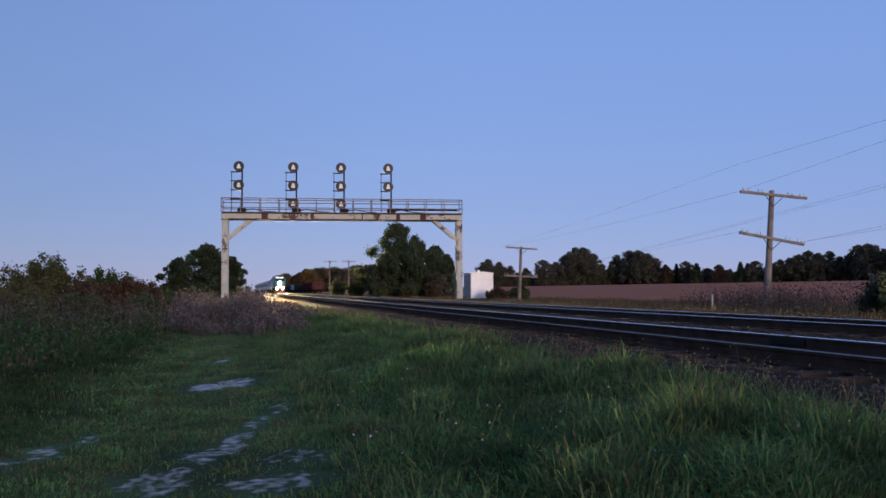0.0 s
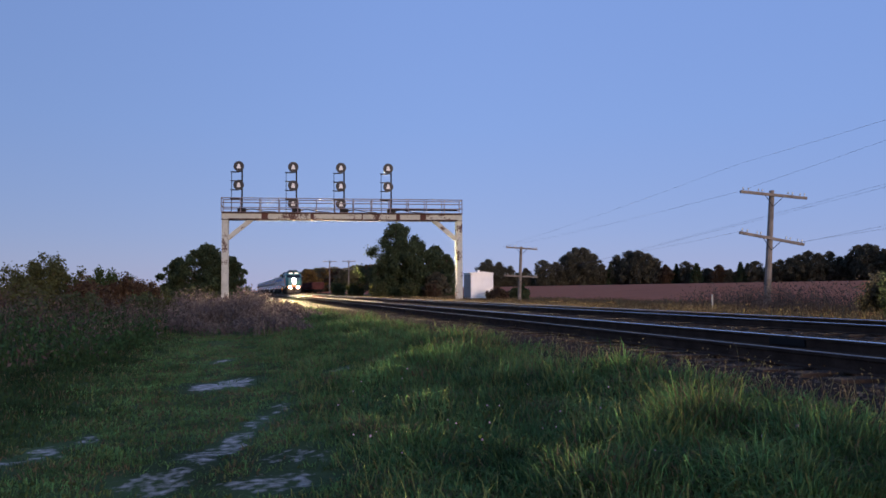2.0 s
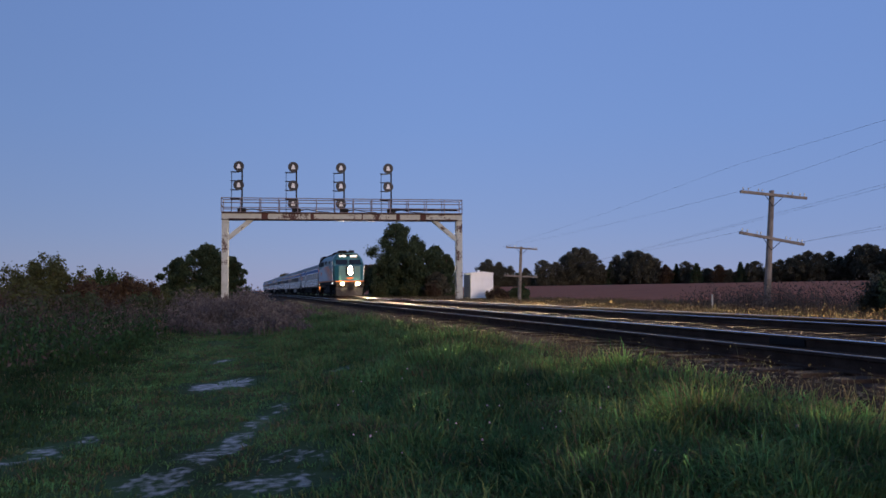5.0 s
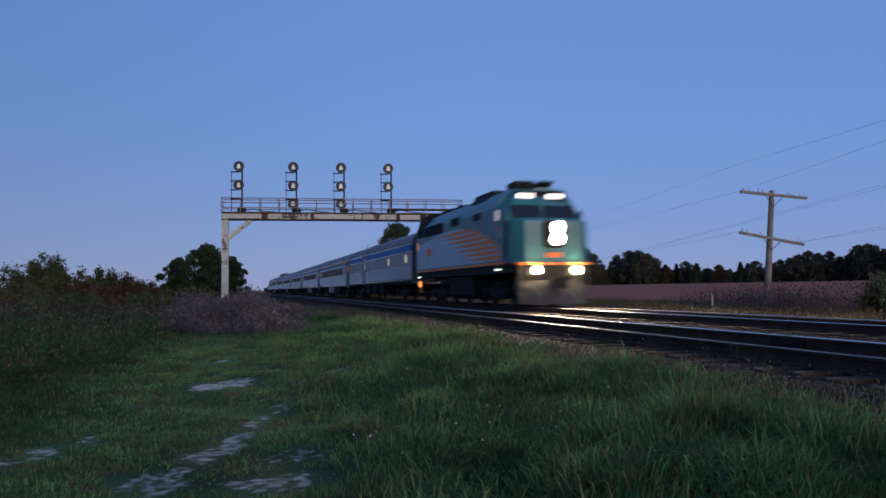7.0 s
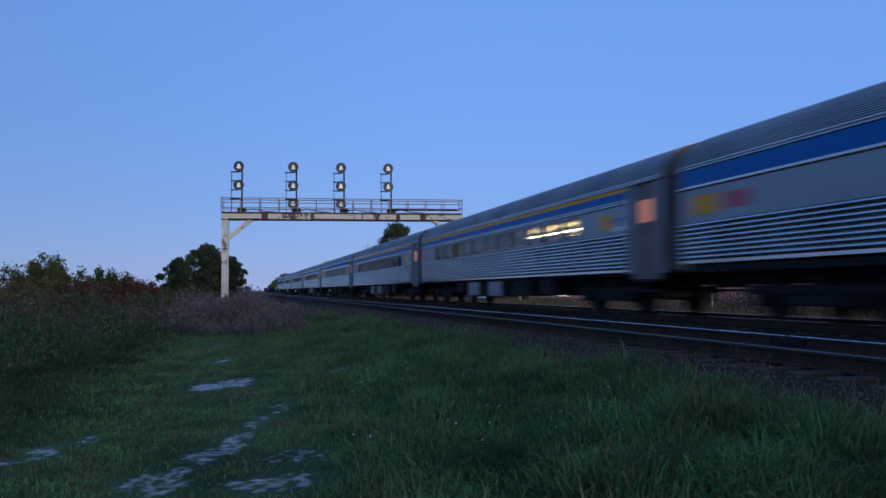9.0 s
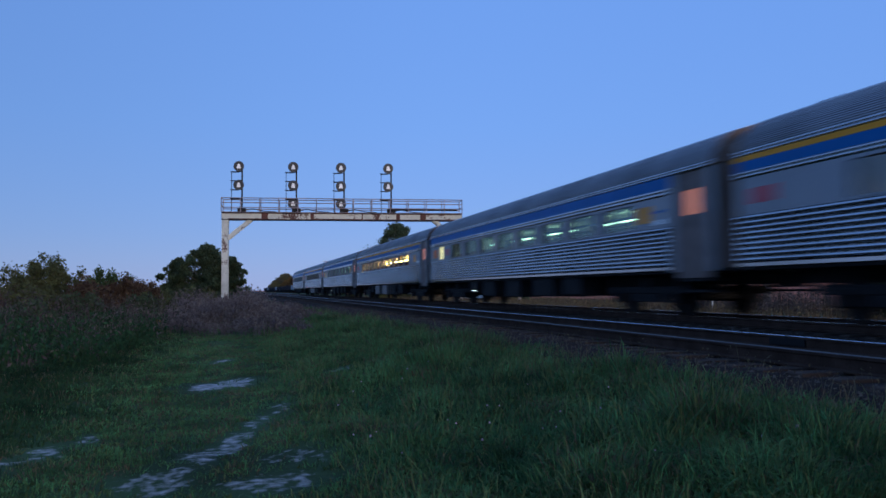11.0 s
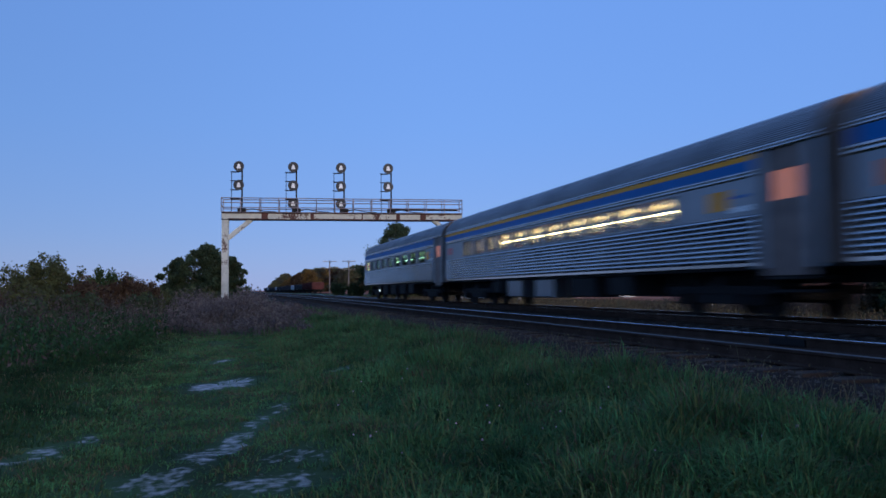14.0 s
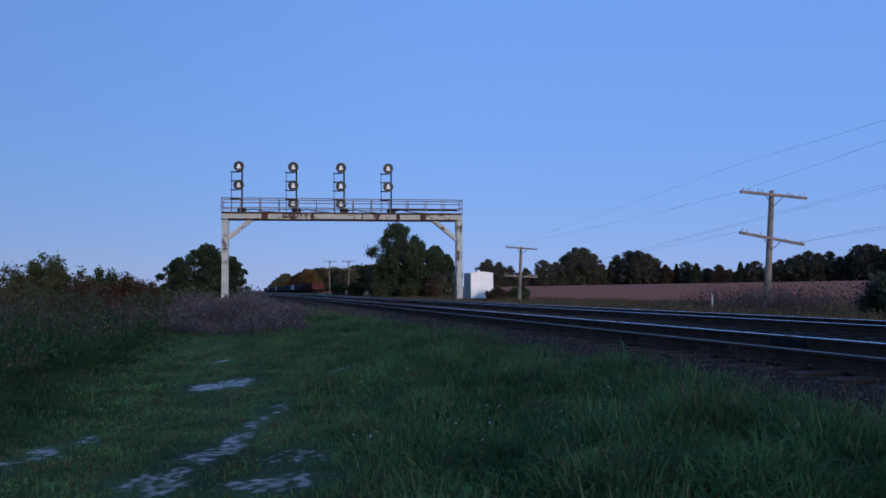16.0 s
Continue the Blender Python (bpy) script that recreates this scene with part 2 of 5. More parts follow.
# ---- mesh building ----
class Shape:
    """Vertices and faces of one mesh."""

    def __init__(self):
        self.v, self.f = [], []

    def add(self, verts, faces):
        n = len(self.v)
        self.v += [tuple(v) for v in verts]
        self.f += [tuple(i + n for i in f) for f in faces]
        return self

    def prism(self, pts, y0, y1, place=None):
        """A closed outline of (x, z) drawn out along y."""
        k = len(pts)
        verts = [Vector((x, y0, z)) for x, z in pts] + [Vector((x, y1, z)) for x, z in pts]
        faces = [(i, (i + 1) % k, k + (i + 1) % k, k + i) for i in range(k)] + [tuple(range(k))[::-1], tuple(range(k, 2 * k))]
        if place is not None:
            verts = [place @ v for v in verts]
        return self.add(verts, faces)

    def box(self, x0, x1, y0, y1, z0, z1, c=0.0, place=None):
        """A box; c cuts the four edges that run along y."""
        if c:
            pts = [(x0 + c, z0), (x1 - c, z0), (x1, z0 + c), (x1, z1 - c), (x1 - c, z1), (x0 + c, z1), (x0, z1 - c), (x0, z0 + c)]
        else:
            pts = [(x0, z0), (x1, z0), (x1, z1), (x0, z1)]
        return self.prism(pts, y0, y1, place)

    def tube(self, a, b, r0, r1=None, k=8, caps=True):
        a, b = Vector(a), Vector(b)
        r1 = r0 if r1 is None else r1
        q = (b - a).to_track_quat('Z', 'Y')
        ring = [Vector((math.cos(2 * math.pi * i / k), math.sin(2 * math.pi * i / k), 0)) for i in range(k)]
        verts = [a + q @ (u * r0) for u in ring] + [b + q @ (u * r1) for u in ring]
        faces = [(i, (i + 1) % k, k + (i + 1) % k, k + i) for i in range(k)]
        if caps:
            faces += [tuple(range(k))[::-1], tuple(range(k, 2 * k))]
        return self.add(verts, faces)

    def path(self, pts, r, k=6):
        for a, b in zip(pts, pts[1:]):
            self.tube(a, b, r, k=k)
        return self

    def mesh(self, name, material, smooth=False):
        me = bpy.data.meshes.new(name)
        me.from_pydata(self.v, [], self.f)
        me.materials.append(material)
        if smooth:
            me.shade_smooth()
        me.update()
        return me


def part(name, shape, material, parent=None, label="", smooth=False):
    me = shape if isinstance(shape, bpy.types.Mesh) else shape.mesh(name, material, smooth)
    ob = new(name, me)
    ob.parent = parent
    if label:
        tagged(ob, label)
    return ob


def thing(name, label, category, m=None, group="", kind=""):
    ob = new(name)
    ob.empty_display_size = 0.3
    if m is not None:
        ob.matrix_basis = m
    return tagged(ob, label, category, group, kind)


def quads_mesh(name, corners, material):
    """corners: array of n x 4 x 3 (or n x 3 x 3)."""
    n, k = corners.shape[:2]
    me = bpy.data.meshes.new(name)
    me.vertices.add(n * k)
    me.vertices.foreach_set("co", corners.reshape(-1).astype(np.float32))
    me.loops.add(n * k)
    me.loops.foreach_set("vertex_index", np.arange(n * k, dtype=np.int32))
    me.polygons.add(n)
    me.polygons.foreach_set("loop_start", np.arange(n, dtype=np.int32) * k)
    me.update(calc_edges=True)
    me.materials.append(material)
    return me


# ---- ground ----
def step(a, b, x):
    u = np.clip((x - a) / (b - a), 0, 1)
    return u * u * (3 - 2 * u)


def height(x, y):
    """The lie of the land; x and y may be arrays."""
    z = -0.8 + 0.36 * step(0.8, 3.3, x) + 0.16 * step(3.3, 5.0, x) - 0.22 * step(13.0, 16.5, x)
    z = z + 0.25 * step(-2.0, -9.0, x) + 0.2 * step(14, 50, y) * step(3, -3, x)
    z = z + 1.9 * step(27, 75, x) + 0.95 * step(60, 190, x) * step(27, 75, x)
    rough = 0.035 * np.sin(x * 1.7 + 0.6 * np.sin(y * 0.9)) + 0.03 * np.sin(y * 1.1 + x * 0.4) + 0.02 * np.sin(x * 4.1 + y * 2.3)
    return z + rough * step(4.2, 3.2, x)


# bare, sandy spots in the wheel ruts: x, y, half length across, half length along, how bare
BARE = [(-0.35, 12.6, 0.42, 0.5, 0.78), (0.0, 13.0, 0.3, 0.6, 0.76), (-0.3, 17.1, 0.2, 0.25, 0.75), (-0.3, 7.15, 0.2, 0.35, 0.66), (-0.12, 7.5, 0.18, 0.4, 0.68), (0.04, 7.9, 0.15, 0.45, 0.68),
        (0.2, 8.7, 0.13, 0.5, 0.64), (0.36, 9.5, 0.13, 0.5, 0.66), (0.52, 10.0, 0.16, 0.35, 0.62), (-1.9, 7.3, 0.22, 0.3, 0.66), (-1.66, 7.9, 0.16, 0.4, 0.66), (-1.42, 8.5, 0.14, 0.4, 0.64),
        (-0.6, 6.5, 0.42, 0.4, 0.64), (0.25, 6.1, 0.5, 0.35, 0.62), (0.5, 6.9, 0.35, 0.4, 0.54), (1.6, 13.3, 0.45, 0.35, 0.6), (-0.75, 5.5, 0.55, 0.4, 0.6), (-1.9, 5.6, 0.3, 0.5, 0.58), (0.3, 5.2, 0.5, 0.4, 0.58)]


def bareness(x, y):
    b = np.zeros_like(np.asarray(x, dtype=float))
    xw = x + 0.06 * np.sin(y * 7.3 + 2 * np.sin(x * 5)) + 0.04 * np.sin(y * 17 + x * 9)
    yw = y + 0.05 * np.sin(x * 8.1 + 1.5 * np.sin(y * 3)) + 0.03 * np.sin(x * 21)
    for cx, cy, rx, ry, much in BARE:
        d = np.sqrt(((xw - cx) / rx) ** 2 + ((yw - cy) / ry) ** 2)
        b = np.maximum(b, much * np.clip(1.6 - d, 0, 1))
    return b


def build_ground():
    def axis(lo, hi, fine, out0, out1):
        mid = list(np.arange(lo, hi, fine))
        up, s = [hi], fine
        while up[-1] < out1:
            s *= 1.16
            up.append(up[-1] + s)
        down, s = [lo], fine
        while down[-1] > out0:
            s *= 1.22
            down.append(down[-1] - s)
        return np.array(down[:0:-1] + mid + up)

    xs, ys = axis(-7, 6, 0.1, -3500, 3500), axis(3, 24, 0.1, -3000, 4000)
    gx, gy = np.meshgrid(xs, ys)
    gz = height(gx, gy)
    nx, ny = len(xs), len(ys)
    me = bpy.data.meshes.new("ground")
    i = (np.arange(ny - 1)[:, None] * nx + np.arange(nx - 1)[None]).reshape(-1)
    faces = np.stack([i, i + 1, i + nx + 1, i + nx], 1)
    me.from_pydata(np.stack([gx, gy, gz], -1).reshape(-1, 3).tolist(), [], faces.tolist())
    me.materials.append(GROUND)
    me.shade_smooth()
    for name, val in (("bare", bareness(gx, gy)), ("field", step(31, 34, gx) * step(20, 30, gy + 10))):
        at = me.attributes.new(name, 'FLOAT', 'POINT')
        at.data.foreach_set("value", val.reshape(-1).astype(np.float32))
    tagged(new("ground", me), "rough grass with worn sandy wheel ruts and a ploughed field", "ground", kind="structure")


build_ground()

# ballast bed under both tracks
bed = Shape()
bed.prism([(3.3, -0.7), (3.6, -0.46), (4.25, -0.3), (4.95, -0.2), (7.8, -0.2), (8.7, -0.26), (9.6, -0.2), (12.6, -0.2), (14.6, -0.52), (15.0, -0.8)][::-1], -300, 1400)
tagged(part("ballast", bed, BALLAST), "dark grey ballast bed under two railway tracks", "ballast", kind="structure")


def build_stones():
    rng = np.random.default_rng(4)
    n = 26000
    y = 2.5 + 40 * rng.random(n) ** 1.7
    x = 4.1 - 0.03 * np.clip(y - 15, 0, 22) + rng.random(n) * 8.6
    prof_x = [3.3, 3.6, 4.25, 4.95, 7.8, 8.7, 9.6, 12.6, 14.6]
    prof_z = [-0.55, -0.46, -0.3, -0.2, -0.2, -0.26, -0.2, -0.2, -0.52]
    z = np.interp(x, prof_x, prof_z)
    s = rng.uniform(0.012, 0.034, n)
    base = np.array([[1, 0, -0.3], [-0.5, 0.9, -0.3], [-0.5, -0.9, -0.3], [0.25, 0.2, 0.45]])
    tri = np.array([[0, 1, 3], [1, 2, 3], [2, 0, 3]])
    a = rng.random(n) * 6.28
    j = base[None] * rng.uniform(0.6, 1.3, (n, 4, 3)) * s[:, None, None]
    px = j[..., 0] * np.cos(a)[:, None] - j[..., 1] * np.sin(a)[:, None] + x[:, None]
    py = j[..., 0] * np.sin(a)[:, None] + j[..., 1] * np.cos(a)[:, None] + y[:, None]
    pz = j[..., 2] + z[:, None] + 0.012
    verts = np.stack([px, py, pz], -1).reshape(-1, 3)
    faces = (tri[None] + np.arange(n)[:, None, None] * 4).reshape(-1, 3)
    me = bpy.data.meshes.new("ballast_stones")
    me.from_pydata(verts.tolist(), [], faces.tolist())
    me.materials.append(STONE)
    tagged(new("ballast_stones", me), "loose grey crushed stones of the track bed", "ballast", kind="stuff")


build_stones()


# ---- tracks ----
def build_track(xc, label, y0=-120.0, y1=1200.0, tops=(RAIL_TOP, RAIL_TOP)):
    tr = thing("railway_track", label, "railway track", pose(xc, 0, 0), "railway tracks")
    foot = [(-0.07, -0.17), (0.07, -0.17), (0.07, -0.155), (0.012, -0.14), (0.012, -0.045), (0.036, -0.035), (0.036, -0.008), (-0.036, -0.008), (-0.036, -0.035), (-0.012, -0.045), (-0.012, -0.14), (-0.07, -0.155)]
    head = [(-0.034, -0.0075), (0.034, -0.0075), (0.034, -0.005), (0.026, 0.0), (-0.026, 0.0), (-0.034, -0.005)]
    for side, top in zip((-0.7535, 0.7535), tops):
        rail = part("rail", Shape().prism([(x + side, z) for x, z in foot], y0, y1), RAIL_SIDE, tr)
        part("rail_head", Shape().prism([(x + side, z) for x, z in head], y0, y1), top, rail, "worn running surface")
    return tr


track_near = build_track(TRACK_A, "steel rails on timber sleepers beside the grass verge", tops=(DULL_RAIL, RAIL_TOP))
track_far = build_track(TRACK_B, "polished steel rails on which the passenger train runs")
siding = build_track(21.0, "rusty siding rails under parked freight wagons", 150, 1200, (DULL_RAIL, DULL_RAIL))


# ---- signal bridge ----
def build_bridge():
    skew = math.degrees(math.atan2(-2.2, 21.4))
    br = thing("signal_bridge", "rust-stained pale steel signal bridge spanning the tracks", "signal bridge", pose(-1.0, 73.0, 0, 0, 0, skew))
    w, zb = 20.95, 7.5

    def post(x, sgn, zfoot):
        p = part("post", Shape().box(x - 0.42, x + 0.42, -0.46, 0.46, zfoot - 0.06, zfoot, 0.01), PALE_PAINT, br)
        for dx in (-0.16, 0.24):
            for ya in (-0.4, 0.28):
                part("upright", Shape().box(x + dx - 0.07, x + dx + 0.07, ya, ya + 0.12, zfoot, zb, 0.01), PALE_PAINT, p)
        n = 9
        for i in range(n):
            z0, z1 = zfoot + (zb - 0.4 - zfoot) * i / n, zfoot + (zb - 0.4 - zfoot) * (i + 1) / n
            a, b = (-0.2, 0.26) if i % 2 else (0.26, -0.2)
            for yy in (-0.36, 0.36):
                part("lacing_bar", Shape().tube((x + a, yy, z0), (x + b, yy, z1), 0.04, k=4), RUST, p, "rusted lattice bar")
            part("lacing_bar", Shape().tube((x + a, -0.34, z0), (x + a, 0.34, z1), 0.035, k=4), RUST, p, "rusted lattice bar")
        xo, xi = x - 0.13, x + 0.3
        part("cover_plate", Shape().box(min(xo, xi), max(xo, xi), -0.43, -0.405, zfoot + 0.1, zb - 0.02), PALE_PAINT, p, "pale cover plate")
        part("cover_plate", Shape().box(xi - 0.03, xi - 0.005, -0.4, 0.4, zfoot + 0.1, zb - 0.02), PALE_PAINT, p, "pale cover plate")
        part("footing", Shape().box(x - 0.55, x + 0.55, -0.6, 0.6, zfoot - 0.5, zfoot + 0.12, 0.05), STONE, p, "concrete footing")
        br_s = Shape()
        xa, xb = x + sgn * 0.25, x + sgn * 2.35
        q = Vector((xb - xa, 0, 1.75))
        side = Vector((-q.z, 0, q.x)).normalized() * 0.17
        pts = [(Vector((xa, 0, 5.3)) + side), (Vector((xa, 0, 5.3)) - side), (Vector((xb, 0, 7.05)) - side), (Vector((xb, 0, 7.05)) + side)]
        br_s.prism([(v.x, v.z) for v in pts], -0.32, -0.26)
        br_s.prism([(v.x, v.z) for v in pts], 0.26, 0.32)
        part("knee_brace", br_s, PALE_PAINT, br)

    post(0.0, 1, -0.2)
    post(w, -1, -0.35)
    for yy in (-0.42, 0.34):
        g = part("girder", Shape().box(-0.26, w + 0.26, yy, yy + 0.08, 6.98, 7.52), RUST, br, "rust-streaked plate girder")
        part("flange", Shape().box(-0.26, w + 0.26, yy - 0.1, yy + 0.18, 7.525, 7.58), RUST, g)
        # lower flange in dark steel: the underside's shade put into its colour
        part("flange", Shape().box(-0.26, w + 0.26, yy - 0.1, yy + 0.18, 6.93, 6.975), DARK_STEEL, g)
        rng = random.Random(5)
        x = -0.24
        while x < w:
            ln = rng.uniform(1.8, 4.4)
            if rng.random() < 0.94:
                part("paint_sheet", Shape().box(x, min(w + 0.24, x + ln), yy - 0.008, yy - 0.003, 7.02 + rng.uniform(0, 0.05), 7.49), PALE_PAINT, g, "remaining pale paint")
            x += ln + rng.uniform(0.05, 0.6)
    plank = Shape().box(-0.22, 0.22, -0.75, 0.75, 7.59, 7.63).mesh("walkway_plank", RAILING)
    for i in range(44):
        part("walkway_plank", plank, RAILING, br).location = (-0.05 + i * 0.49, 0, 0)
    for yy in (-0.75, 0.75):
        for zz in (8.0, 8.42, 8.84):
            if zz == 8.42 and yy > 0:
                continue
            part("handrail", Shape().tube((-0.26, yy, zz), (w + 0.26, yy, zz), 0.045, k=6), RAILING, br)
        for i in range(14):
            x = -0.24 + i * (w + 0.48) / 13
            part("rail_post", Shape().tube((x, yy, 7.58), (x, yy, 8.85), 0.042, k=5), RAILING, br)
    for x in (-0.26, w + 0.26):
        part("end_rail", Shape().path([(x, -0.75, 8.84), (x, 0.75, 8.84)], 0.03).path([(x, -0.75, 8.2), (x, 0.75, 8.2)], 0.03), RAILING, br)

    def head(x, z, parent):
        h = part("signal_head", Shape().tube((x, -0.62, z), (x, -0.59, z), 0.46, k=24).tube((x, -0.59, z), (x, -0.2, z), 0.2, 0.16, k=12), TARGET, parent, "black round signal disc")
        part("hood", Shape().prism([(x - 0.18, z - 0.2), (x + 0.18, z - 0.2), (x + 0.14, z - 0.02), (x + 0.1, z + 0.16), (x + 0.04, z + 0.21), (x - 0.04, z + 0.21), (x - 0.1, z + 0.16), (x - 0.14, z - 0.02)], -0.66, -0.63), LENS_HOOD, h, "pale lens face")
        part("rim", Shape().tube((x, -0.66, z), (x, -0.62, z), 0.47, k=24, caps=False), TARGET, h)

    for x, n in ((1.22, 2), (5.95, 3), (10.18, 3), (14.43, 2)):
        mast = part("signal_mast", Shape().tube((x + 0.28, -0.45, 7.58), (x + 0.28, -0.45, 11.9), 0.07, k=8), DARK_STEEL, br)
        tops = [11.66, 10.0, 8.38][:n]
        for z in tops:
            head(x, z, mast)
        lad = Shape()
        lx = x - 0.62
        lad.tube((lx, -0.45, 7.6), (lx, -0.45, 11.2), 0.03, k=5)
        for z in (11.2, 10.4, 9.6, 8.8):
            lad.tube((lx - 0.12, -0.45, z), (x + 0.28, -0.45, z), 0.035, k=5)
            lad.box(lx, x, -0.5, -0.3, z - 0.06, z - 0.02)
        part("platform", lad, DARK_STEEL, mast)
        part("base_box", Shape().box(x - 0.1, x + 0.65, -0.65, -0.25, 7.6, 7.95, 0.04), DARK_STEEL, mast)
        part("cable", Shape().path([(x + 0.5, -0.5, 7.75), (x + 1.2, -0.55, 7.9), (x + 2.2, -0.55, 7.7), (x + 3.2, -0.55, 7.65)], 0.04), DARK_STEEL, mast)
    part("cable_tray", Shape().box(w - 6.5, w - 0.2, -0.6, -0.4, 7.85, 7.99), DARK_STEEL, br)


build_bridge()


# ---- equipment cabin ----
def build_cabin():
    c = thing("equipment_cabin", "white metal trackside equipment cabin beside the signal bridge", "cabin", pose(22.85, 77.0, -0.5))
    part("body", Shape().box(0, 2.35, 0, 2.6, 0.25, 2.75, 0.03), WHITE, c)
    part("roof", Shape().prism([(-0.08, 2.75), (2.43, 2.75), (2.43, 2.82), (1.17, 2.95), (-0.08, 2.82)], -0.08, 2.68), WHITE, c)
    part("base", Shape().box(0.05, 2.3, 0.05, 2.55, 0.0, 0.25), STONE, c)
    # not a real door: grey sheet that puts this side's shade into colour
    d = part("door", Shape().box(-0.03, -0.002, 0.15, 2.45, 0.3, 2.65), FLAT_STEEL, c)
    part("handle", Shape().box(-0.07, -0.032, 0.9, 0.98, 1.3, 1.45), DARK_STEEL, d)
    part("vent", Shape().tube((1.2, 1.3, 2.9), (1.2, 1.3, 3.15), 0.12), WHITE, c)


build_cabin()


# ---- pole line ----
def build_pole(x, y, top, arms, lean):
    """arms: height, half length and dip in degrees of each crossarm; all heights over rail level."""
    z0 = float(height(x, y))
    po = thing("telegraph_pole", "weathered wooden telegraph pole with two crossarms", "telegraph pole", pose(x, y, 0, 0, lean, 0), "telegraph poles")
    part("pole", Shape().tube((0, 0, z0 - 0.5), (0, 0, top), 0.19, 0.13, k=10), POLE, po)
    for z, half, dip in arms:
        m = Matrix.Translation((0, -0.19, z)) @ pose(0, 0, 0, 0, dip, 0)
        arm = part("crossarm", Shape().box(-half, half, -0.06, 0.06, -0.07, 0.07, 0.012, m), POLE, po)
        for u in (-0.93, -0.77, -0.47, -0.36, 0.43, 0.56, 0.8, 0.93):
            a = m @ Vector((u * half, 0, 0.07))
            part("insulator", Shape().tube(a, a + Vector((0, 0, 0.08)), 0.015, k=5).tube(a + Vector((0, 0, 0.07)), a + Vector((0, 0, 0.17)), 0.045, 0.03, k=7), INSULATOR, arm)
        for u in (-0.55, 0.55):
            part("brace", Shape().tube(m @ Vector((u, -0.02, -0.05)), (0, -0.16, z - 0.6), 0.018, k=4), DARK_STEEL, arm)
    return po


build_pole(26.81, 36.1, 5.75, ((5.5, 2.0, -0.9), (3.2, 1.95, 4.2)), 4.6)
build_pole(26.76, 73.6, 4.82, ((4.64, 1.62, 0.7), (1.9, 1.75, 0.1)), 2.8)
build_pole(25.7, 188.0, 7.75, ((7.5, 1.6, 0.5), (5.6, 1.6, 0.3)), 0.3)
build_pole(25.5, 226.0, 9.1, ((8.85, 1.9, 0.5), (6.9, 1.8, 0.3)), 0.0)


def build_wires():
    """Each row: the side, then points (y, z) fitted to the camera's view, from beside the camera to the first or the
    second pole.
    """
    for x, pts in ((25.05, ((-4, 8.66), (36, 7.0), (73.4, 4.8))), (25.1, ((-4, 9.7), (36, 5.6), (73.4, 4.78))), (28.65, ((-4, 8.25), (73.4, 1.95))),
                   (28.4, ((-4, 7.9), (73.4, 1.93))), (28.75, ((-4, 6.7), (36, 2.98))), (28.6, ((-4, 5.4), (36, 3.0))), (25.1, ((36, 3.52), (73.4, 2.05)))):
        s = Shape()
        for (ya, za), (yb, zb) in zip(pts, pts[1:]):
            run = [(x, ya + (yb - ya) * i / 12, za + (zb - za) * i / 12 - 0.16 * 4 * (i / 12) * (1 - i / 12)) for i in range(13)]
            s.path(run, 0.0045, k=4)
        tagged(part("telegraph_wire", s, WIRE), "thin slack overhead telegraph wire between poles", "wire", "telegraph wires")


build_wires()


# ---- passenger train ----
def mirror(pts):
    return [(-x, z) for x, z in pts][::-1]


def fluted(x, z0, z1, n, depth, back):
    """An outline with n rounded ribs between the heights z0 and z1 on a wall at -x; back: wall thickness."""
    pts, h = [], (z1 - z0) / n
    for i in range(n):
        z = z0 + i * h
        # a hollow underside, then a rounded face
        for u, d in ((0.02, 1.0), (0.16, 0.86), (0.34, 0.3), (0.42, 0.06), (0.56, 0.0), (0.72, 0.03), (0.86, 0.12), (0.95, 0.35), (0.99, 1.0)):
            pts.append((-x + depth * d, z + h * u))
    return pts + [(-x + back, z1), (-x + back, z0)]


def bogie(parent, y, wheelbase=2.75, radius=0.46):
    b = part("bogie", Shape(), DARK_STEEL, parent)
    s = Shape()
    for sx in (-1, 1):
        xa, xb = sorted((sx * 1.0, sx * 1.14))
        s.box(xa, xb, y - wheelbase / 2 - 0.6, y + wheelbase / 2 + 0.6, 0.5, 0.68, 0.02)
        s.box(xa, xb, y - 0.8, y + 0.8, 0.3, 0.5, 0.02)
        for w in (-wheelbase / 2, wheelbase / 2):
            xa2, xb2 = sorted((sx * 0.95, sx * 1.22))
            s.box(xa2, xb2, y + w - 0.16, y + w + 0.16, 0.28, 0.62, 0.03)
            for dy in (-0.35, 0.35):
                s.tube((sx * 1.07, y + w + dy, 0.68), (sx * 1.07, y + w + dy, 0.95), 0.1, k=7)
    s.box(-1.1, 1.1, y - 0.25, y + 0.25, 0.62, 0.9, 0.02)
    b.data = s.mesh("bogie", DARK_STEEL)
    for w in (-wheelbase / 2, wheelbase / 2):
        ws = Shape()
        for sx in (-1, 1):
            ws.tube((sx * 0.68, y + w, radius), (sx * 0.82, y + w, radius), radius, k=20)
            ws.tube((sx * 0.66, y + w, radius), (sx * 0.69, y + w, radius), radius + 0.027, k=20)
        ws.tube((-0.8, y + w, radius), (0.8, y + w, radius), 0.09, k=8)
        part("wheelset", ws, DARK_STEEL, b)
    return b


ROOF = [(1.5, 3.25), (1.47, 3.42), (1.38, 3.6), (1.24, 3.76), (1.04, 3.91), (0.74, 4.03), (0.38, 4.1), (0, 4.13)]


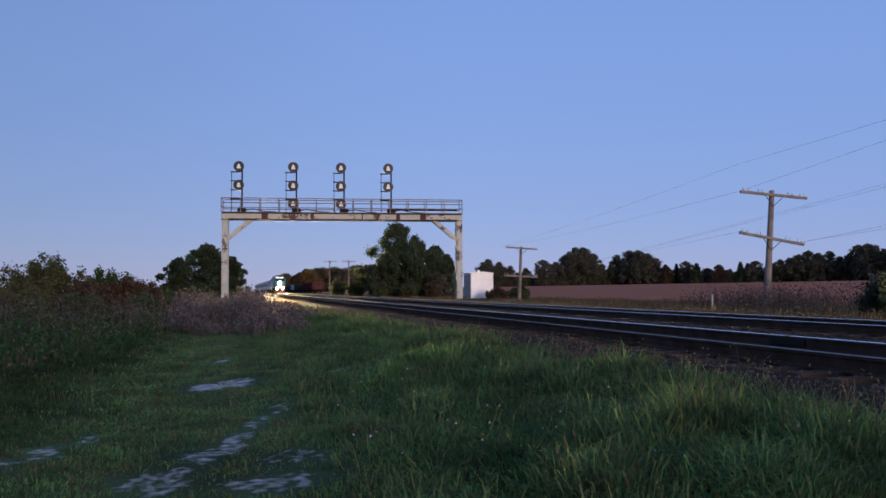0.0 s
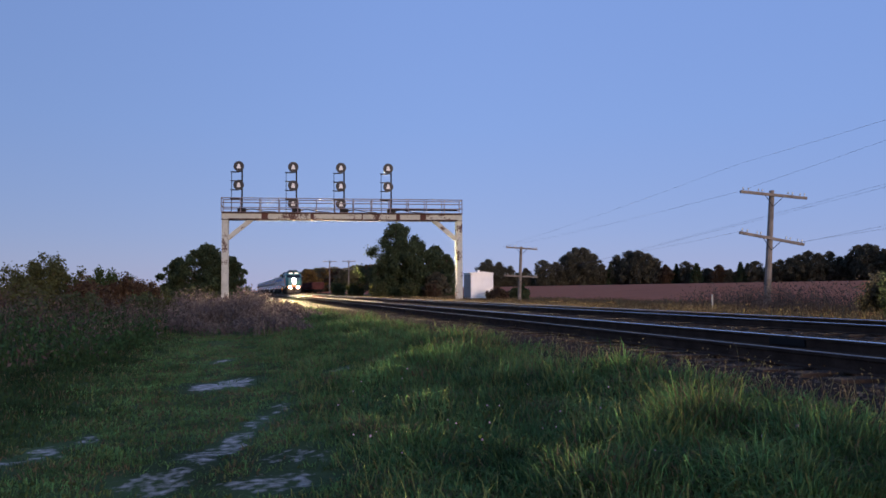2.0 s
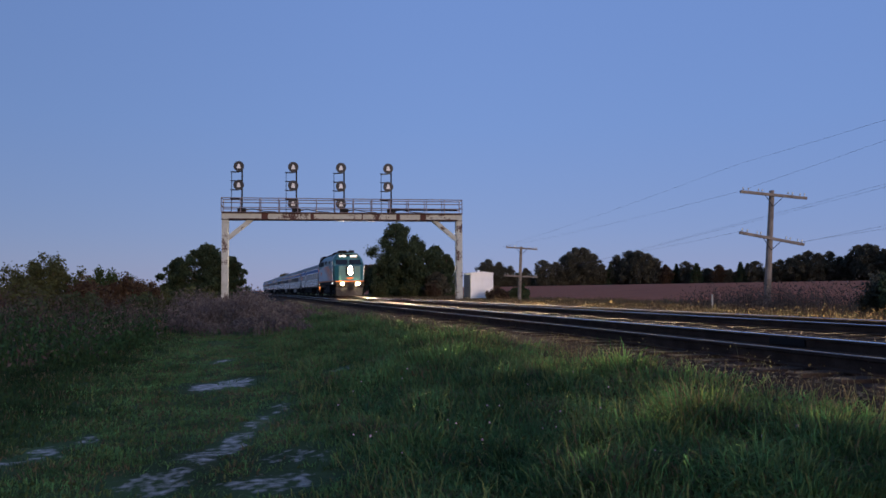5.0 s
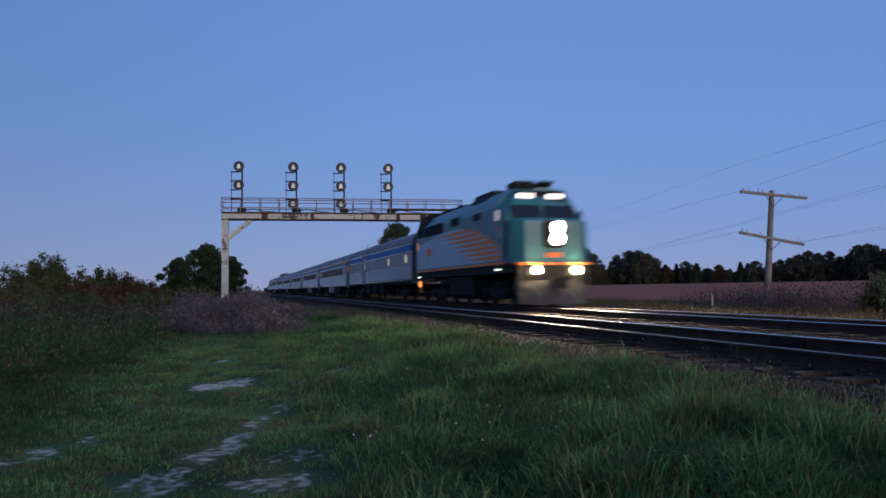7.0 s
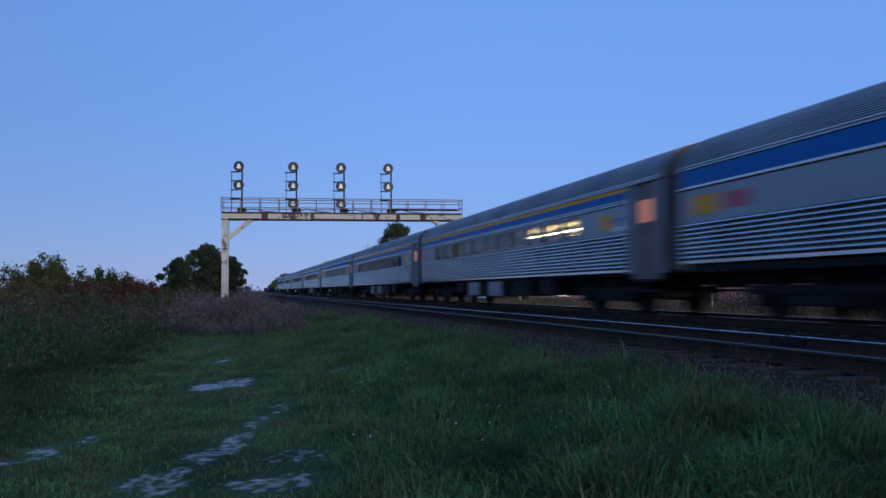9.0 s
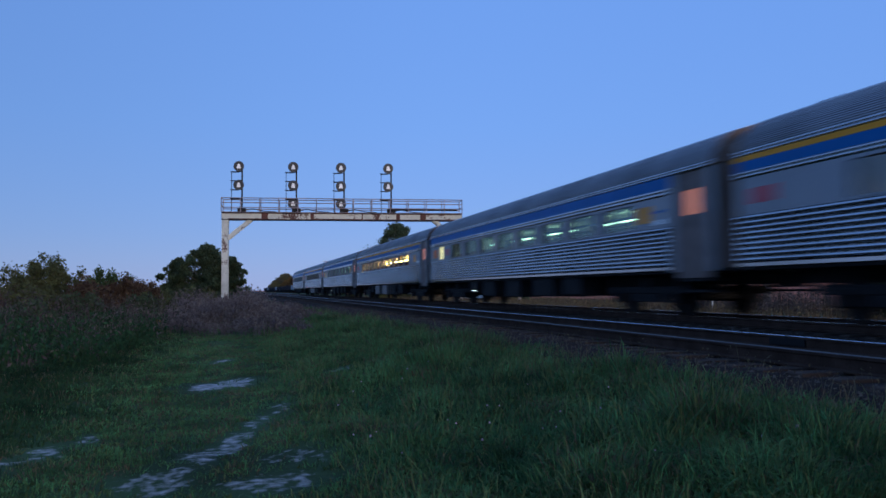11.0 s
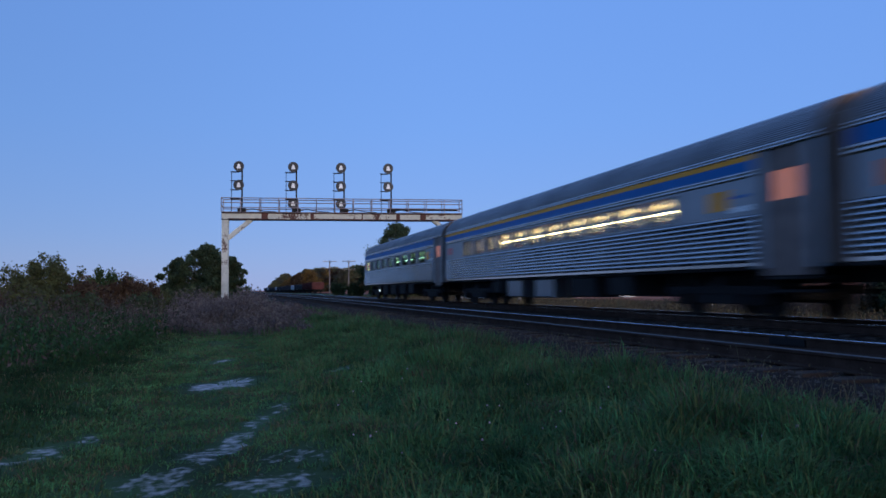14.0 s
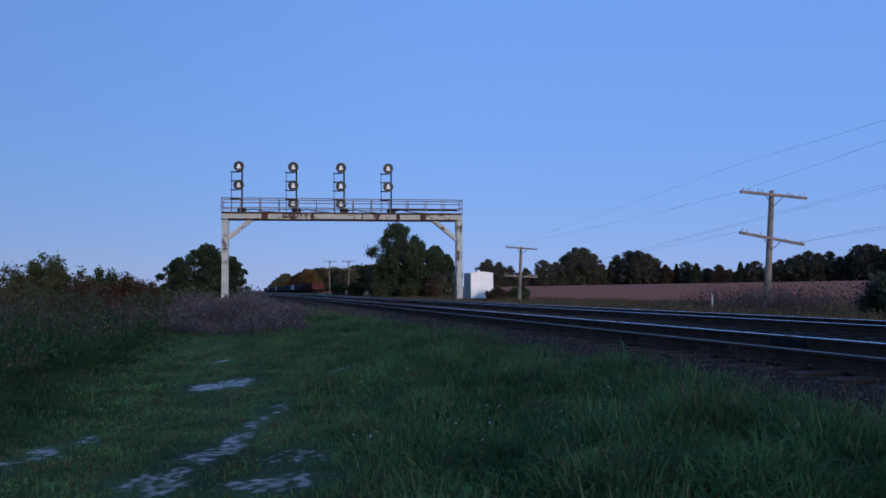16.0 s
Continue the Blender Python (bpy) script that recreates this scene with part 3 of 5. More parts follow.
def build_coach(kind, label, short=0.0, lamps=None, share=1.0):
    """kind: 'baggage', 'striped' (yellow and blue, warm light) or 'plain' (blue alone, dim light). The front is at y = 0, the cab end ahead; short: metres cut off at the rear;
    lamps: the ceiling tubes' material; share: how much of the coach, from the front, is lit."""
    c = thing("passenger_coach", label, "railway coach", None, "coaches of the train")
    f, r = -0.05 if kind == "baggage" else 0.42, PITCH - 0.42 - short
    striped, plain, baggage = kind == "striped", kind == "plain", kind == "baggage"
    ves = 1.75 if not baggage else 0.0          # length of the vestibule at the front
    zw0, zw1 = (2.22, 2.7) if baggage else (2.1, 2.7)                         # window opening
    if baggage:
        openings = [(1.4, 1.95), (6.85, 7.4)]
        doors = [(16.4, 18.2)]
    else:
        openings = [(5.0 + i * 1.6, 6.25 + i * 1.6) for i in range(11)] if striped else [(3.85 + i * 2.25, 5.5 + i * 2.25) for i in range(8)] + [(22.75 - short * 0.5, 23.4 - short * 0.5)]
        doors = []
    for side in (-1, 1):
        turn = (lambda q: q) if side < 0 else mirror
        body = part("fluted_side", Shape(), STAINLESS, c)
        s = Shape()
        cuts = [(f + ves, r)]
        if baggage:
            cuts, y = [], f
            for a, b in doors:
                cuts.append((y, a))
                y = b
            cuts.append((y, r))
        for a, b in cuts:
            s.prism(turn(fluted(1.53, 1.24 if baggage else 1.12, 2.04, 8 if baggage else 9, 0.075, 0.12)), a, b)
            s.box(*sorted((side * 1.5, side * 1.44)), a, b, *((1.17, 1.235) if baggage else (1.05, 1.115)))
        body.data = s.mesh("fluted_side", STAINLESS)
        # window band: sill strip, piers and head
        band = Shape()
        x0, x1 = sorted((side * 1.5, side * 1.42))
        for a, b in cuts:
            band.box(x0, x1, a, b, 2.045, zw0)
            y = a
            for oa, ob in openings + [(b, b)]:
                if oa < a or ob > b or y >= b:
                    continue
                if oa > y:
                    band.box(x0, x1, y, oa, zw0 + 0.001, zw1)
                y = ob
            band.box(x0, x1, a, b, zw1 + 0.001, 2.76)
        part("window_band", band, FLAT_STEEL, c, "brushed steel window band")
        rib = Shape()
        for a, b in cuts:
            if baggage:
                rib.prism(turn(fluted(1.51, 2.765, 2.86, 1, 0.015, 0.07)), a, b)
            else:
                rib.prism(turn(fluted(1.515, 2.765, 2.9 if striped else 2.93, 2, 0.022, 0.07)), a, b)
        part("upper_rib", rib, STAINLESS, c)
        zb0 = 2.865 if baggage else 2.905 if striped else 2.935
        zb1 = 3.1 if striped else 3.2
        blue = part("blue_band", Shape(), BLUE, c, "glossy blue painted band")
        s = Shape()
        for a, b in cuts:
            s.box(*sorted((side * 1.5, side * 1.43)), a, b, zb0, zb1)
        blue.data = s.mesh("blue_band", BLUE)
        if striped:
            s = Shape()
            s.box(*sorted((side * 1.504, side * 1.43)), f + ves, r, 3.102, 3.2)
            part("yellow_stripe", s, YELLOW, c, "yellow painted stripe")
        part("letterboard", Shape().prism(turn(fluted(1.508, 3.203, 3.32, 2, 0.02, 0.07)), f, r), STAINLESS, c)
        for oa, ob in openings:
            lit = None
            if baggage:
                lit = CREAM_GLOW
            elif plain and oa > 22:
                lit = ROOM_GLOW
            xg = side * 1.45
            # far panes made opaque cream: added to hide the sky behind the interior
            if striped and side > 0:
                lit = LINING
            pn = part("window", Shape().box(*sorted((xg, xg + 0.012)), oa, ob, zw0, zw1), lit or (TEAL_PANE if plain and side < 0 else PANE), c, "opaque pale window pane" if lit else "")
            pn.visible_shadow = False
            fr = Shape()
            for ya, yb, za, zc in ((oa - 0.03, ob + 0.03, zw0 - 0.03, zw0), (oa - 0.03, ob + 0.03, zw1, zw1 + 0.03), (oa - 0.03, oa, zw0, zw1), (ob, ob + 0.03, zw0, zw1)):
                fr.box(*sorted((side * 1.502, side * 1.515)), ya, yb, za, zc)
            part("window_frame", fr, FLAT_STEEL, pn)
        for a, b in doors:
            d = part("baggage_door", Shape().box(*sorted((side * 1.46, side * 1.41)), a, b, 1.08, 3.2), FLAT_STEEL, c, "recessed steel baggage door")
            if b > 15:
                part("door_window", Shape().box(*sorted((side * 1.47, side * 1.462)), a + 0.55, b - 0.55, 2.2, 2.7), WINDSHIELD, d, "dark door window")
            part("door_track", Shape().box(*sorted((side * 1.53, side * 1.47)), a - 0.1, b + 0.1, 3.205, 3.26), DARK_STEEL, d)
        if not baggage:
            ya, yb = f + 0.22, f + ves - 0.25
            for pa, pb in ((f, ya), (yb, f + ves)):
                part("vestibule_panel", Shape().box(*sorted((side * 1.48, side * 1.42)), pa, pb, 1.0, 3.2), FLAT_STEEL, c)
            xd = sorted((side * 1.45, side * 1.4))
            d = part("vestibule_door", Shape().box(*xd, ya, yb, 0.86, 2.25).box(*xd, ya, yb, 2.8, 3.2).box(*xd, ya, ya + 0.36, 2.25, 2.8).box(*xd, yb - 0.36, yb, 2.25, 2.8), DOOR_STEEL, c, "grimy steel entrance door")
            part("door_window", Shape().box(*sorted((side * 1.435, side * 1.42)), ya + 0.36, yb - 0.36, 2.25, 2.8), DOOR_GLOW, d, "orange-lit door window")
            for zs in (0.55, 0.79):
                part("step", Shape().box(*sorted((side * 1.46, side * 1.05)), ya, yb, zs, zs + 0.05), DARK_STEEL, d)
            part("grab_rail", Shape().tube((side * 1.5, ya - 0.06, 1.3), (side * 1.5, ya - 0.06, 2.3), 0.02, k=6), STAINLESS, d)
        # coloured emblem panels
        xs = sorted((side * 1.506, side * 1.5015))
        if baggage:
            part("emblem", Shape().box(*xs, 23.95, 24.9, 2.2, 2.62), YELLOW, c, "yellow emblem panel")
            part("flag_panel", Shape().box(*xs, 22.9, 23.7, 2.25, 2.58), RED, c, "red and white panel")
        else:
            part("emblem", Shape().box(*xs, 3.0, 3.65, 2.2, 2.6), YELLOW, c, "yellow emblem panel")
            part("name_bar", Shape().box(*xs, 2.4, 2.9, 2.4, 2.46), BLUE, c, "small dark lettering bar")
            part("data_plate", Shape().box(*xs, 2.35, 2.8, 2.13, 2.24), WHITE, c)
            if plain:
                part("emblem", Shape().box(*xs, 23.85 - short * 0.5, 24.7 - short * 0.75, 2.2, 2.6), ORANGE, c, "orange emblem panel")
                part("flag_panel", Shape().box(*xs, 21.75, 22.3, 2.25, 2.55), RED, c, "red panel")
            else:
                part("flag_panel", Shape().box(*xs, 24.2, 24.9, 2.25, 2.55), RED, c, "red and white panel")
    # roof, ends, floor, ceiling, interior
    outer = [(-x, z) for x, z in ROOF] + [(x, z) for x, z in ROOF[-2::-1]]
    dent = []
    for (xa, za), (xb, zb) in zip(outer, outer[1:]):
        side_part = max(za, zb) < 3.95
        m = 4 if side_part else 1
        for i in range(m):
            if not side_part:
                dent.append((xa, za))
                continue
            # each rib: a sharp underside, then a sloping face
            steps = ((0.0, 0.978), (0.36, 1.0), (0.85, 1.0), (0.97, 0.978)) if zb > za else ((0.03, 0.978), (0.15, 1.0), (0.64, 1.0), (1.0, 0.978))
            for q, k in steps:
                t1 = (i + q) / m
                dent.append(((xa + (xb - xa) * t1) * k, za + (zb - za) * t1 - (0.012 if k < 1 else 0)))
    dent.append(outer[-1])
    inner = [(x * 0.94, min(z, 4.13) - 0.08 if abs(x) < 1.2 else z) for x, z in outer][::-1]
    part("roof", Shape().prism(dent + inner, f, r), ROOF_STEEL, c, "dusty ribbed steel roof")
    if kind == "striped":
        part("roof_hatch", Shape().box(-0.2, 0.2, 24.1, 24.5, 4.1, 4.24, 0.04), DARK_STEEL, c)
    for ya, yb in ((f, f + 0.06), (r - 0.06, r)):
        part("end_wall", Shape().box(-1.42, 1.42, ya + 0.004, yb - 0.004, 1.0, 3.2), FLAT_STEEL, c)
    for ya, yb in ((f - 0.39, f), (r, PITCH - 0.03 - short)):
        part("diaphragm", Shape().box(-1.25, -1.05, ya, yb, 1.05, 3.6, 0.02).box(1.05, 1.25, ya, yb, 1.05, 3.6, 0.02).box(-1.04, 1.04, ya, yb, 3.4, 3.6, 0.02), RUBBER, c, "grimy rubber diaphragm")
        part("coupler", Shape().box(-0.15, 0.15, ya, yb, 0.65, 0.95, 0.03), DARK_STEEL, c)
    # brown caps close the roof ends and cover their bright steel edge
    for ya, yb in ((f - 0.03, f + 0.04), (r - 0.04, r + 0.03)):
        part("roof_end", Shape().prism([(x * 0.995, z - 0.005) for x, z in outer], ya, yb), RUBBER, c, "dull brown closed roof end")
    part("floor", Shape().box(-1.42, 1.42, f + 0.06, r - 0.06, 0.98, 1.12), DARK_STEEL, c)
    part("ceiling", Shape().box(-1.41, 1.41, f + 0.06, r - 0.06, 2.98, 3.02), LINING, c)
    if not baggage:
        # a bulkhead behind the vestibule, seats, tubes
        part("bulkhead", Shape().box(-1.41, 1.41, f + ves + 0.35, f + ves + 0.4, 1.12, 2.97), LINING, c)
        part("bulkhead", Shape().box(-1.41, 1.41, 21.9 if plain else 23.4, 21.95 if plain else 23.45, 1.12, 2.97), LINING, c)
        tube = lamps or (WARM_TUBE if striped else DIM_TUBE)
        for y in range(13 if striped else 12):
            ya = 4.9 + y * 1.45
            if (plain and y % 3 == 1) or y > 13 * share:
                continue
            part("ceiling_lamp", Shape().box(0.62 if striped else 0.5, 0.74 if striped else 0.62, ya, ya + (1.45 if striped else 0.7), 2.74 if striped else 2.7, 2.77 if striped else 2.73), tube, c, "glowing ceiling tube")
        part("luggage_rack", Shape().box(0.85, 1.4, 4.6, 22.0, 2.55, 2.6), LINING, c)
        seat = Shape().box(0, 1.0, 0, 0.5, 1.45, 1.6, 0.04).box(0, 1.0, 0.42, 0.58, 1.58, 2.28, 0.05).box(0.3, 0.7, 0.1, 0.4, 1.12, 1.46)
        sm = seat.mesh("double_seat", SEAT)
        for k in range(28):
            part("double_seat", sm, SEAT, c).location = ((-1.32, 0.3)[k % 2], 5.0 + (k // 2) * 1.2, 0)
    # underframe
    part("underframe", Shape().box(-0.35, 0.35, f + 0.3, r - 0.3, 0.72, 0.98), DARK_STEEL, c)
    for ya, yb, za in ((7.3, 8.6, 0.45), (9.4, 11.2, 0.4), (12.4, 14.0, 0.36), (15.3, 16.8, 0.36), (17.6, 18.6, 0.5)):
        for side in (-1, 1):
            # the baggage car keeps these boxes to darken the gap under its floor
            if baggage and ya == 7.3:
                continue
            part("equipment_box", Shape().box(*sorted((side * 1.4, side * 0.6)), ya, yb, za, 0.97, 0.04), FLAT_STEEL if striped and ya in (12.4, 15.3) else DARK_STEEL, c)
    if plain:
        part("side_lamp", Shape().box(-1.45, -1.41, 17.9, 18.05, 0.585, 0.61), MARKER_GLOW, c, "small white lamp")
    bogie(c, 4.0)
    bogie(c, 21.7 - short * 0.6)
    return c


def build_locomotive():
    """The front is at y = -17.25, the rear at y = -0.7."""
    l = thing("diesel_locomotive", "teal and grey diesel locomotive with orange stripes and lit headlamps", "locomotive")
    rear, front = -0.7, -16.3
    hull = [(-1.55, 1.6), (1.55, 1.6), (1.55, 3.75), (1.42, 4.0), (1.05, 4.42), (0.6, 4.52), (-0.6, 4.52), (-1.05, 4.42), (-1.42, 4.0), (-1.55, 3.75)]
    part("carbody", Shape().prism(hull, front + 0.9, rear), TEAL, l, "teal painted cowl body")
    # cab front leans back above the windscreen sill
    lean = Shape()
    ring0 = [(-1.55, front + 0.9, 1.6), (1.55, front + 0.9, 1.6), (1.55, front + 0.9, 3.75), (1.05, front + 0.9, 4.42), (-1.05, front + 0.9, 4.42), (-1.55, front + 0.9, 3.75)]
    ring1 = [(-1.5, front, 1.6), (1.5, front, 1.6), (1.5, front, 3.2), (0.98, front + 0.55, 4.4), (-0.98, front + 0.55, 4.4), (-1.5, front, 3.2)]
    lean.add(ring0 + ring1, [(i, (i + 1) % 6, 6 + (i + 1) % 6, 6 + i) for i in range(6)] + [tuple(range(6, 12))])
    part("cab_front", lean, TEAL, l)
    # nose with cut corners
    nose = [(-1.48, front - 0.004), (1.48, front - 0.004), (1.48, -16.85), (1.1, -17.25), (-1.1, -17.25), (-1.48, -16.85)]
    ns = Shape()
    k = len(nose)
    ns.add([(x, y, 1.6) for x, y in nose] + [(x * 0.985, y + (0.05 if y < -16.8 else 0), 3.12) for x, y in nose] + [(x * 0.93, y + (0.22 if y < -16.8 else 0), 3.22) for x, y in nose],
           [(i, (i + 1) % k, k + (i + 1) % k, k + i) for i in range(k)] + [(k + i, k + (i + 1) % k, 2 * k + (i + 1) % k, 2 * k + i) for i in range(k)] + [tuple(range(2 * k, 3 * k))])
    ns_ob = part("nose", ns, TEAL, l)
    part("nose_panel", Shape().box(-0.3, 0.3, -17.262, -17.21, 1.78, 1.95), ORANGE, ns_ob, "orange nose band")
    part("nose_door", Shape().box(-0.95, -0.4, -17.24, -17.21, 2.15, 2.95), TEAL, ns_ob)
    # windscreens on the leaning face
    lean_ang = math.degrees(math.atan2(0.55, 1.2))
    for xa, xb in ((-1.28, -0.08), (0.08, 1.28)):
        m = Matrix.Translation((0, front - 0.006, 3.22)) @ pose(0, 0, 0, -lean_ang)
        w = part("windscreen", Shape().box(xa, xb, -0.01, 0.01, 0.06, 0.62, 0.0, m), WINDSHIELD, l, "dark windscreen")
        part("wiper", Shape().box((xa + xb) / 2, (xa + xb) / 2 + 0.02, -0.03, -0.015, 0.1, 0.5, 0.0, m), DARK_STEEL, w)
    visor = Matrix.Translation((0, front + 0.42, 3.98)) @ pose(0, 0, 0, -14)
    part("board_housing", Shape().box(-1.0, 1.0, -0.055, 0.1, -0.02, 0.36, 0.03, visor), DARK_STEEL, l, "black number board housing")
    for xa, xb in ((-0.92, -0.24), (0.24, 0.92)):
        m = Matrix.Translation((0, front + 0.42, 3.98)) @ pose(0, 0, 0, -14)
        b = part("number_board", Shape().box(xa, xb, -0.08, 0.1, 0.07, 0.25, 0.02, m), BOARD_GLOW, l, "lit white number board")
        for i in range(4):
            u = xa + 0.12 + i * 0.15
            part("digit_bar", Shape().box(u, u + 0.055, -0.088, -0.082, 0.09, 0.23, 0.0, m), DARK_STEEL, b)
    # headlamps: deep barrels with a bright bulb at the back of each
    hs = part("headlight_casing", Shape().box(-0.4, 0.4, -17.35, -17.22, 2.12, 3.12, 0.12), DARK_STEEL, l)

    def disc(x, y, z, r0, r1, n=20):
        """A flat ring that faces forward."""
        s = Shape()
        ring = [(math.cos(6.28319 * i / n), math.sin(6.28319 * i / n)) for i in range(n)]
        if r0 == 0:
            return s.add([(x + r1 * a, y, z + r1 * b) for a, b in ring], [tuple(range(n))])
        return s.add([(x + r0 * a, y, z + r0 * b) for a, b in ring] + [(x + r1 * a, y, z + r1 * b) for a, b in ring], [(i, (i + 1) % n, n + (i + 1) % n, n + i) for i in range(n)])

    def lamp(x, z, y, r, rim, bulb, bowl, length, parent):
        """A bulb in a dark barrel added to narrow the beam; the reflector ring emits its own glow and spill."""
        b = part("headlamp", disc(x, y, z, r, rim), bowl, parent, "glowing headlamp reflector")
        part("barrel", Shape().tube((x, y, z), (x, y + length, z), r, k=20, caps=False), DARK_STEEL, b)
        part("bulb", disc(x, y + length - 0.01, z - r * 0.24, 0, r * 0.45), bulb, b)
        part("lamp_back", disc(x, y + length, z, 0, r), DARK_STEEL, b)

    for z in (2.42, 2.84):
        lamp(0.0, z, -17.68, 0.031, 0.175, HEADLAMP, HEADBOWL, 0.31, hs)
        part("lamp_shell", Shape().tube((0, -17.678, z), (0, -17.35, z), 0.2, k=20, caps=False), DARK_STEEL, hs)
    for x in (-0.76, 0.76):
        ditch = part("ditch_light", Shape().box(x - 0.24, x + 0.24, -17.35, -17.05, 1.1, 1.54, 0.05), DARK_STEEL, l)
        lamp(x, 1.32, -17.55, 0.06, 0.14, DITCHLAMP, DITCHBOWL, 0.19, ditch)
    # livery plates on both sides
    for side in (-1, 1):
        x0, x1 = sorted((side * 1.556, side * 1.5505))
        grey = [(rear - 0.05, 1.72), (rear - 0.05, 2.95)]
        for i in range(15):
            u = i / 14
            grey.append((-3.0 - u * 10.2, 3.0 + 0.36 * math.sin(math.pi * min(1, u * 0.75 + 0.08)) - 1.2 * max(0, u - 0.55) ** 1.5))
        grey += [(-15.2, 2.2), (-16.2, 1.72)]
        plate = Shape()
        n = len(grey)
        plate.add([(x0, y, z) for y, z in grey] + [(x1, y, z) for y, z in grey], [tuple(range(n)), tuple(range(n, 2 * n))[::-1]] + [(i, (i + 1) % n, n + (i + 1) % n, n + i) for i in range(n)])
        part("livery_panel", plate, PANEL_GREY, l, "blue-grey livery panel")
        x2, x3 = sorted((side * 1.5615, side * 1.557))
        for i in range(7):
            z = 1.84 + i * 0.215
            ya, yb = -16.0 + 0.05 * i + 0.105 * i * i, -11.0 + 0.85 * i
            s = Shape()
            q = [(ya, z - 0.07), (ya + 0.25, z + 0.08), ((ya + yb) / 2, z + 0.085), (yb, z + 0.05), (yb + 0.1, z + 0.02), ((ya + yb) / 2, z - 0.075)]
            s.add([(x2, y, zz) for y, zz in q] + [(x3, y, zz) for y, zz in q], [tuple(range(6)), tuple(range(6, 12))[::-1]] + [(j, (j + 1) % 6, 6 + (j + 1) % 6, 6 + j) for j in range(6)])
            part("orange_stripe", s, ORANGE, l, "tapered orange stripe")
        part("sill_stripe", Shape().box(*sorted((side * 1.57, side * 1.5)), -16.3, rear, 1.56, 1.66), ORANGE, l, "orange sill stripe")
        part("emblem", Shape().box(x2, x3, -4.2, -3.1, 2.35, 2.75), ORANGE, l, "orange emblem")
        part("number_bar", Shape().box(x2, x3, -15.6, -14.9, 2.85, 2.98), RED, l)
        part("cab_window", Shape().box(*sorted((side * 1.562, side * 1.54)), -15.45, -15.02, 3.24, 3.62), CAB_GLOW, l, "lit cab side window")
        part("cab_door", Shape().box(*sorted((side * 1.56, side * 1.545)), -16.2, -15.85, 1.8, 3.6), TEAL, l)
        part("mirror_window", Shape().box(*sorted((side * 1.56, side * 1.545)), -16.25, -15.3, 2.6, 2.85), FLAT_STEEL, l)
        for ya, yb, za, zc in ((-9.6, -8.1, 3.5, 3.85), (-12.9, -11.9, 3.45, 3.72), (-6.6, -2.6, 3.35, 3.86), (-2.4, -0.8, 3.4, 3.86)):
            g = part("air_intake", Shape().box(*sorted((side * 1.557, side * 1.545)), ya, yb, za, zc), DARK_STEEL, l, "dark louvred intake")
            for i in range(4):
                part("louvre", Shape().box(*sorted((side * 1.57, side * 1.5575)), ya, yb, za + (i + 0.4) * (zc - za) / 4, za + (i + 0.6) * (zc - za) / 4), DARK_STEEL, g)
        part("end_window", Shape().box(*sorted((side * 1.56, side * 1.545)), -1.15, -0.7, 2.75, 3.15), DOOR_GLOW, l, "orange-lit rear window")
        if side < 0:
            # lamp enlarged so its own glow stands in for the lit step area
            part("step_lamp", Shape().box(-1.5, -1.44, -1.3, -0.9, 0.78, 1.1, 0.03), STEP_GLOW, l, "orange step lamp")
            part("step_plate", Shape().box(-1.46, -1.4, -1.3, -0.85, 0.5, 0.76), ORANGE, l, "orange step plate")
            part("marker_lamp", Shape().box(-1.56, -1.5, -1.3, -1.1, 1.28, 1.34, 0.01), MARKER_GLOW, l, "white side lamp")
        part("marker_lamp", Shape().box(*sorted((side * 1.56, side * 1.5)), -15.35, -15.05, 1.35, 1.41, 0.01), MARKER_GLOW, l, "white side lamp")
        for zs in (0.45, 0.85):
            part("step", Shape().box(*sorted((side * 1.5, side * 1.1)), -16.1, -15.5, zs, zs + 0.05), DARK_STEEL, l)
        part("handrail", Shape().tube((side * 1.6, -16.0, 1.7), (side * 1.6, -16.0, 3.0), 0.02, k=6), STAINLESS, l)
    # roof gear
    for y in (-3.0, -4.6, -6.2):
        fan = part("radiator_fan", Shape().tube((0, y, 4.5), (0, y, 4.7), 0.7, k=20), DARK_STEEL, l)
        part("fan_guard", Shape().tube((0, y, 4.7), (0, y, 4.74), 0.5, k=16), DARK_STEEL, fan)
    part("radiator_hood", Shape().prism([(-1.5, 3.9), (1.5, 3.9), (1.3, 4.56), (1.1, 4.64), (-1.1, 4.64), (-1.3, 4.56)], -2.5, rear - 0.02), DARK_STEEL, l, "dark radiator hood")
    part("exhaust", Shape().box(-0.5, 0.5, -9.6, -8.4, 4.5, 4.72, 0.06), DARK_STEEL, l)
    part("dynamic_brake", Shape().prism([(-1.2, 4.3), (1.2, 4.3), (0.9, 4.7), (-0.9, 4.7)], -12.6, -10.2), DARK_STEEL, l)
    part("air_conditioner", Shape().box(-0.95, -0.05, -15.6, -14.5, 4.45, 4.74, 0.08), DARK_STEEL, l)
    horn = Shape()
    for dx in (0.2, 0.4, 0.6):
        horn.tube((dx, -14.9, 4.68), (dx, -15.5 + dx * 0.2, 4.72), 0.03, 0.09, k=8)
    horn.box(0.1, 0.7, -14.95, -14.85, 4.48, 4.7)
    part("air_horn", horn, DARK_STEEL, l)
    part("bell", Shape().tube((-0.6, -15.75, 4.45), (-0.6, -15.75, 4.62), 0.14, 0.08, k=10), DARK_STEEL, l)
    # running gear
    part("frame_sill", Shape().box(-1.5, 1.5, -16.9, rear, 1.25, 1.558), DARK_STEEL, l)
    part("anticlimber", Shape().box(-1.45, 1.45, -17.35, -16.85, 1.52, 1.598, 0.02), ORANGE, l, "orange front sill")
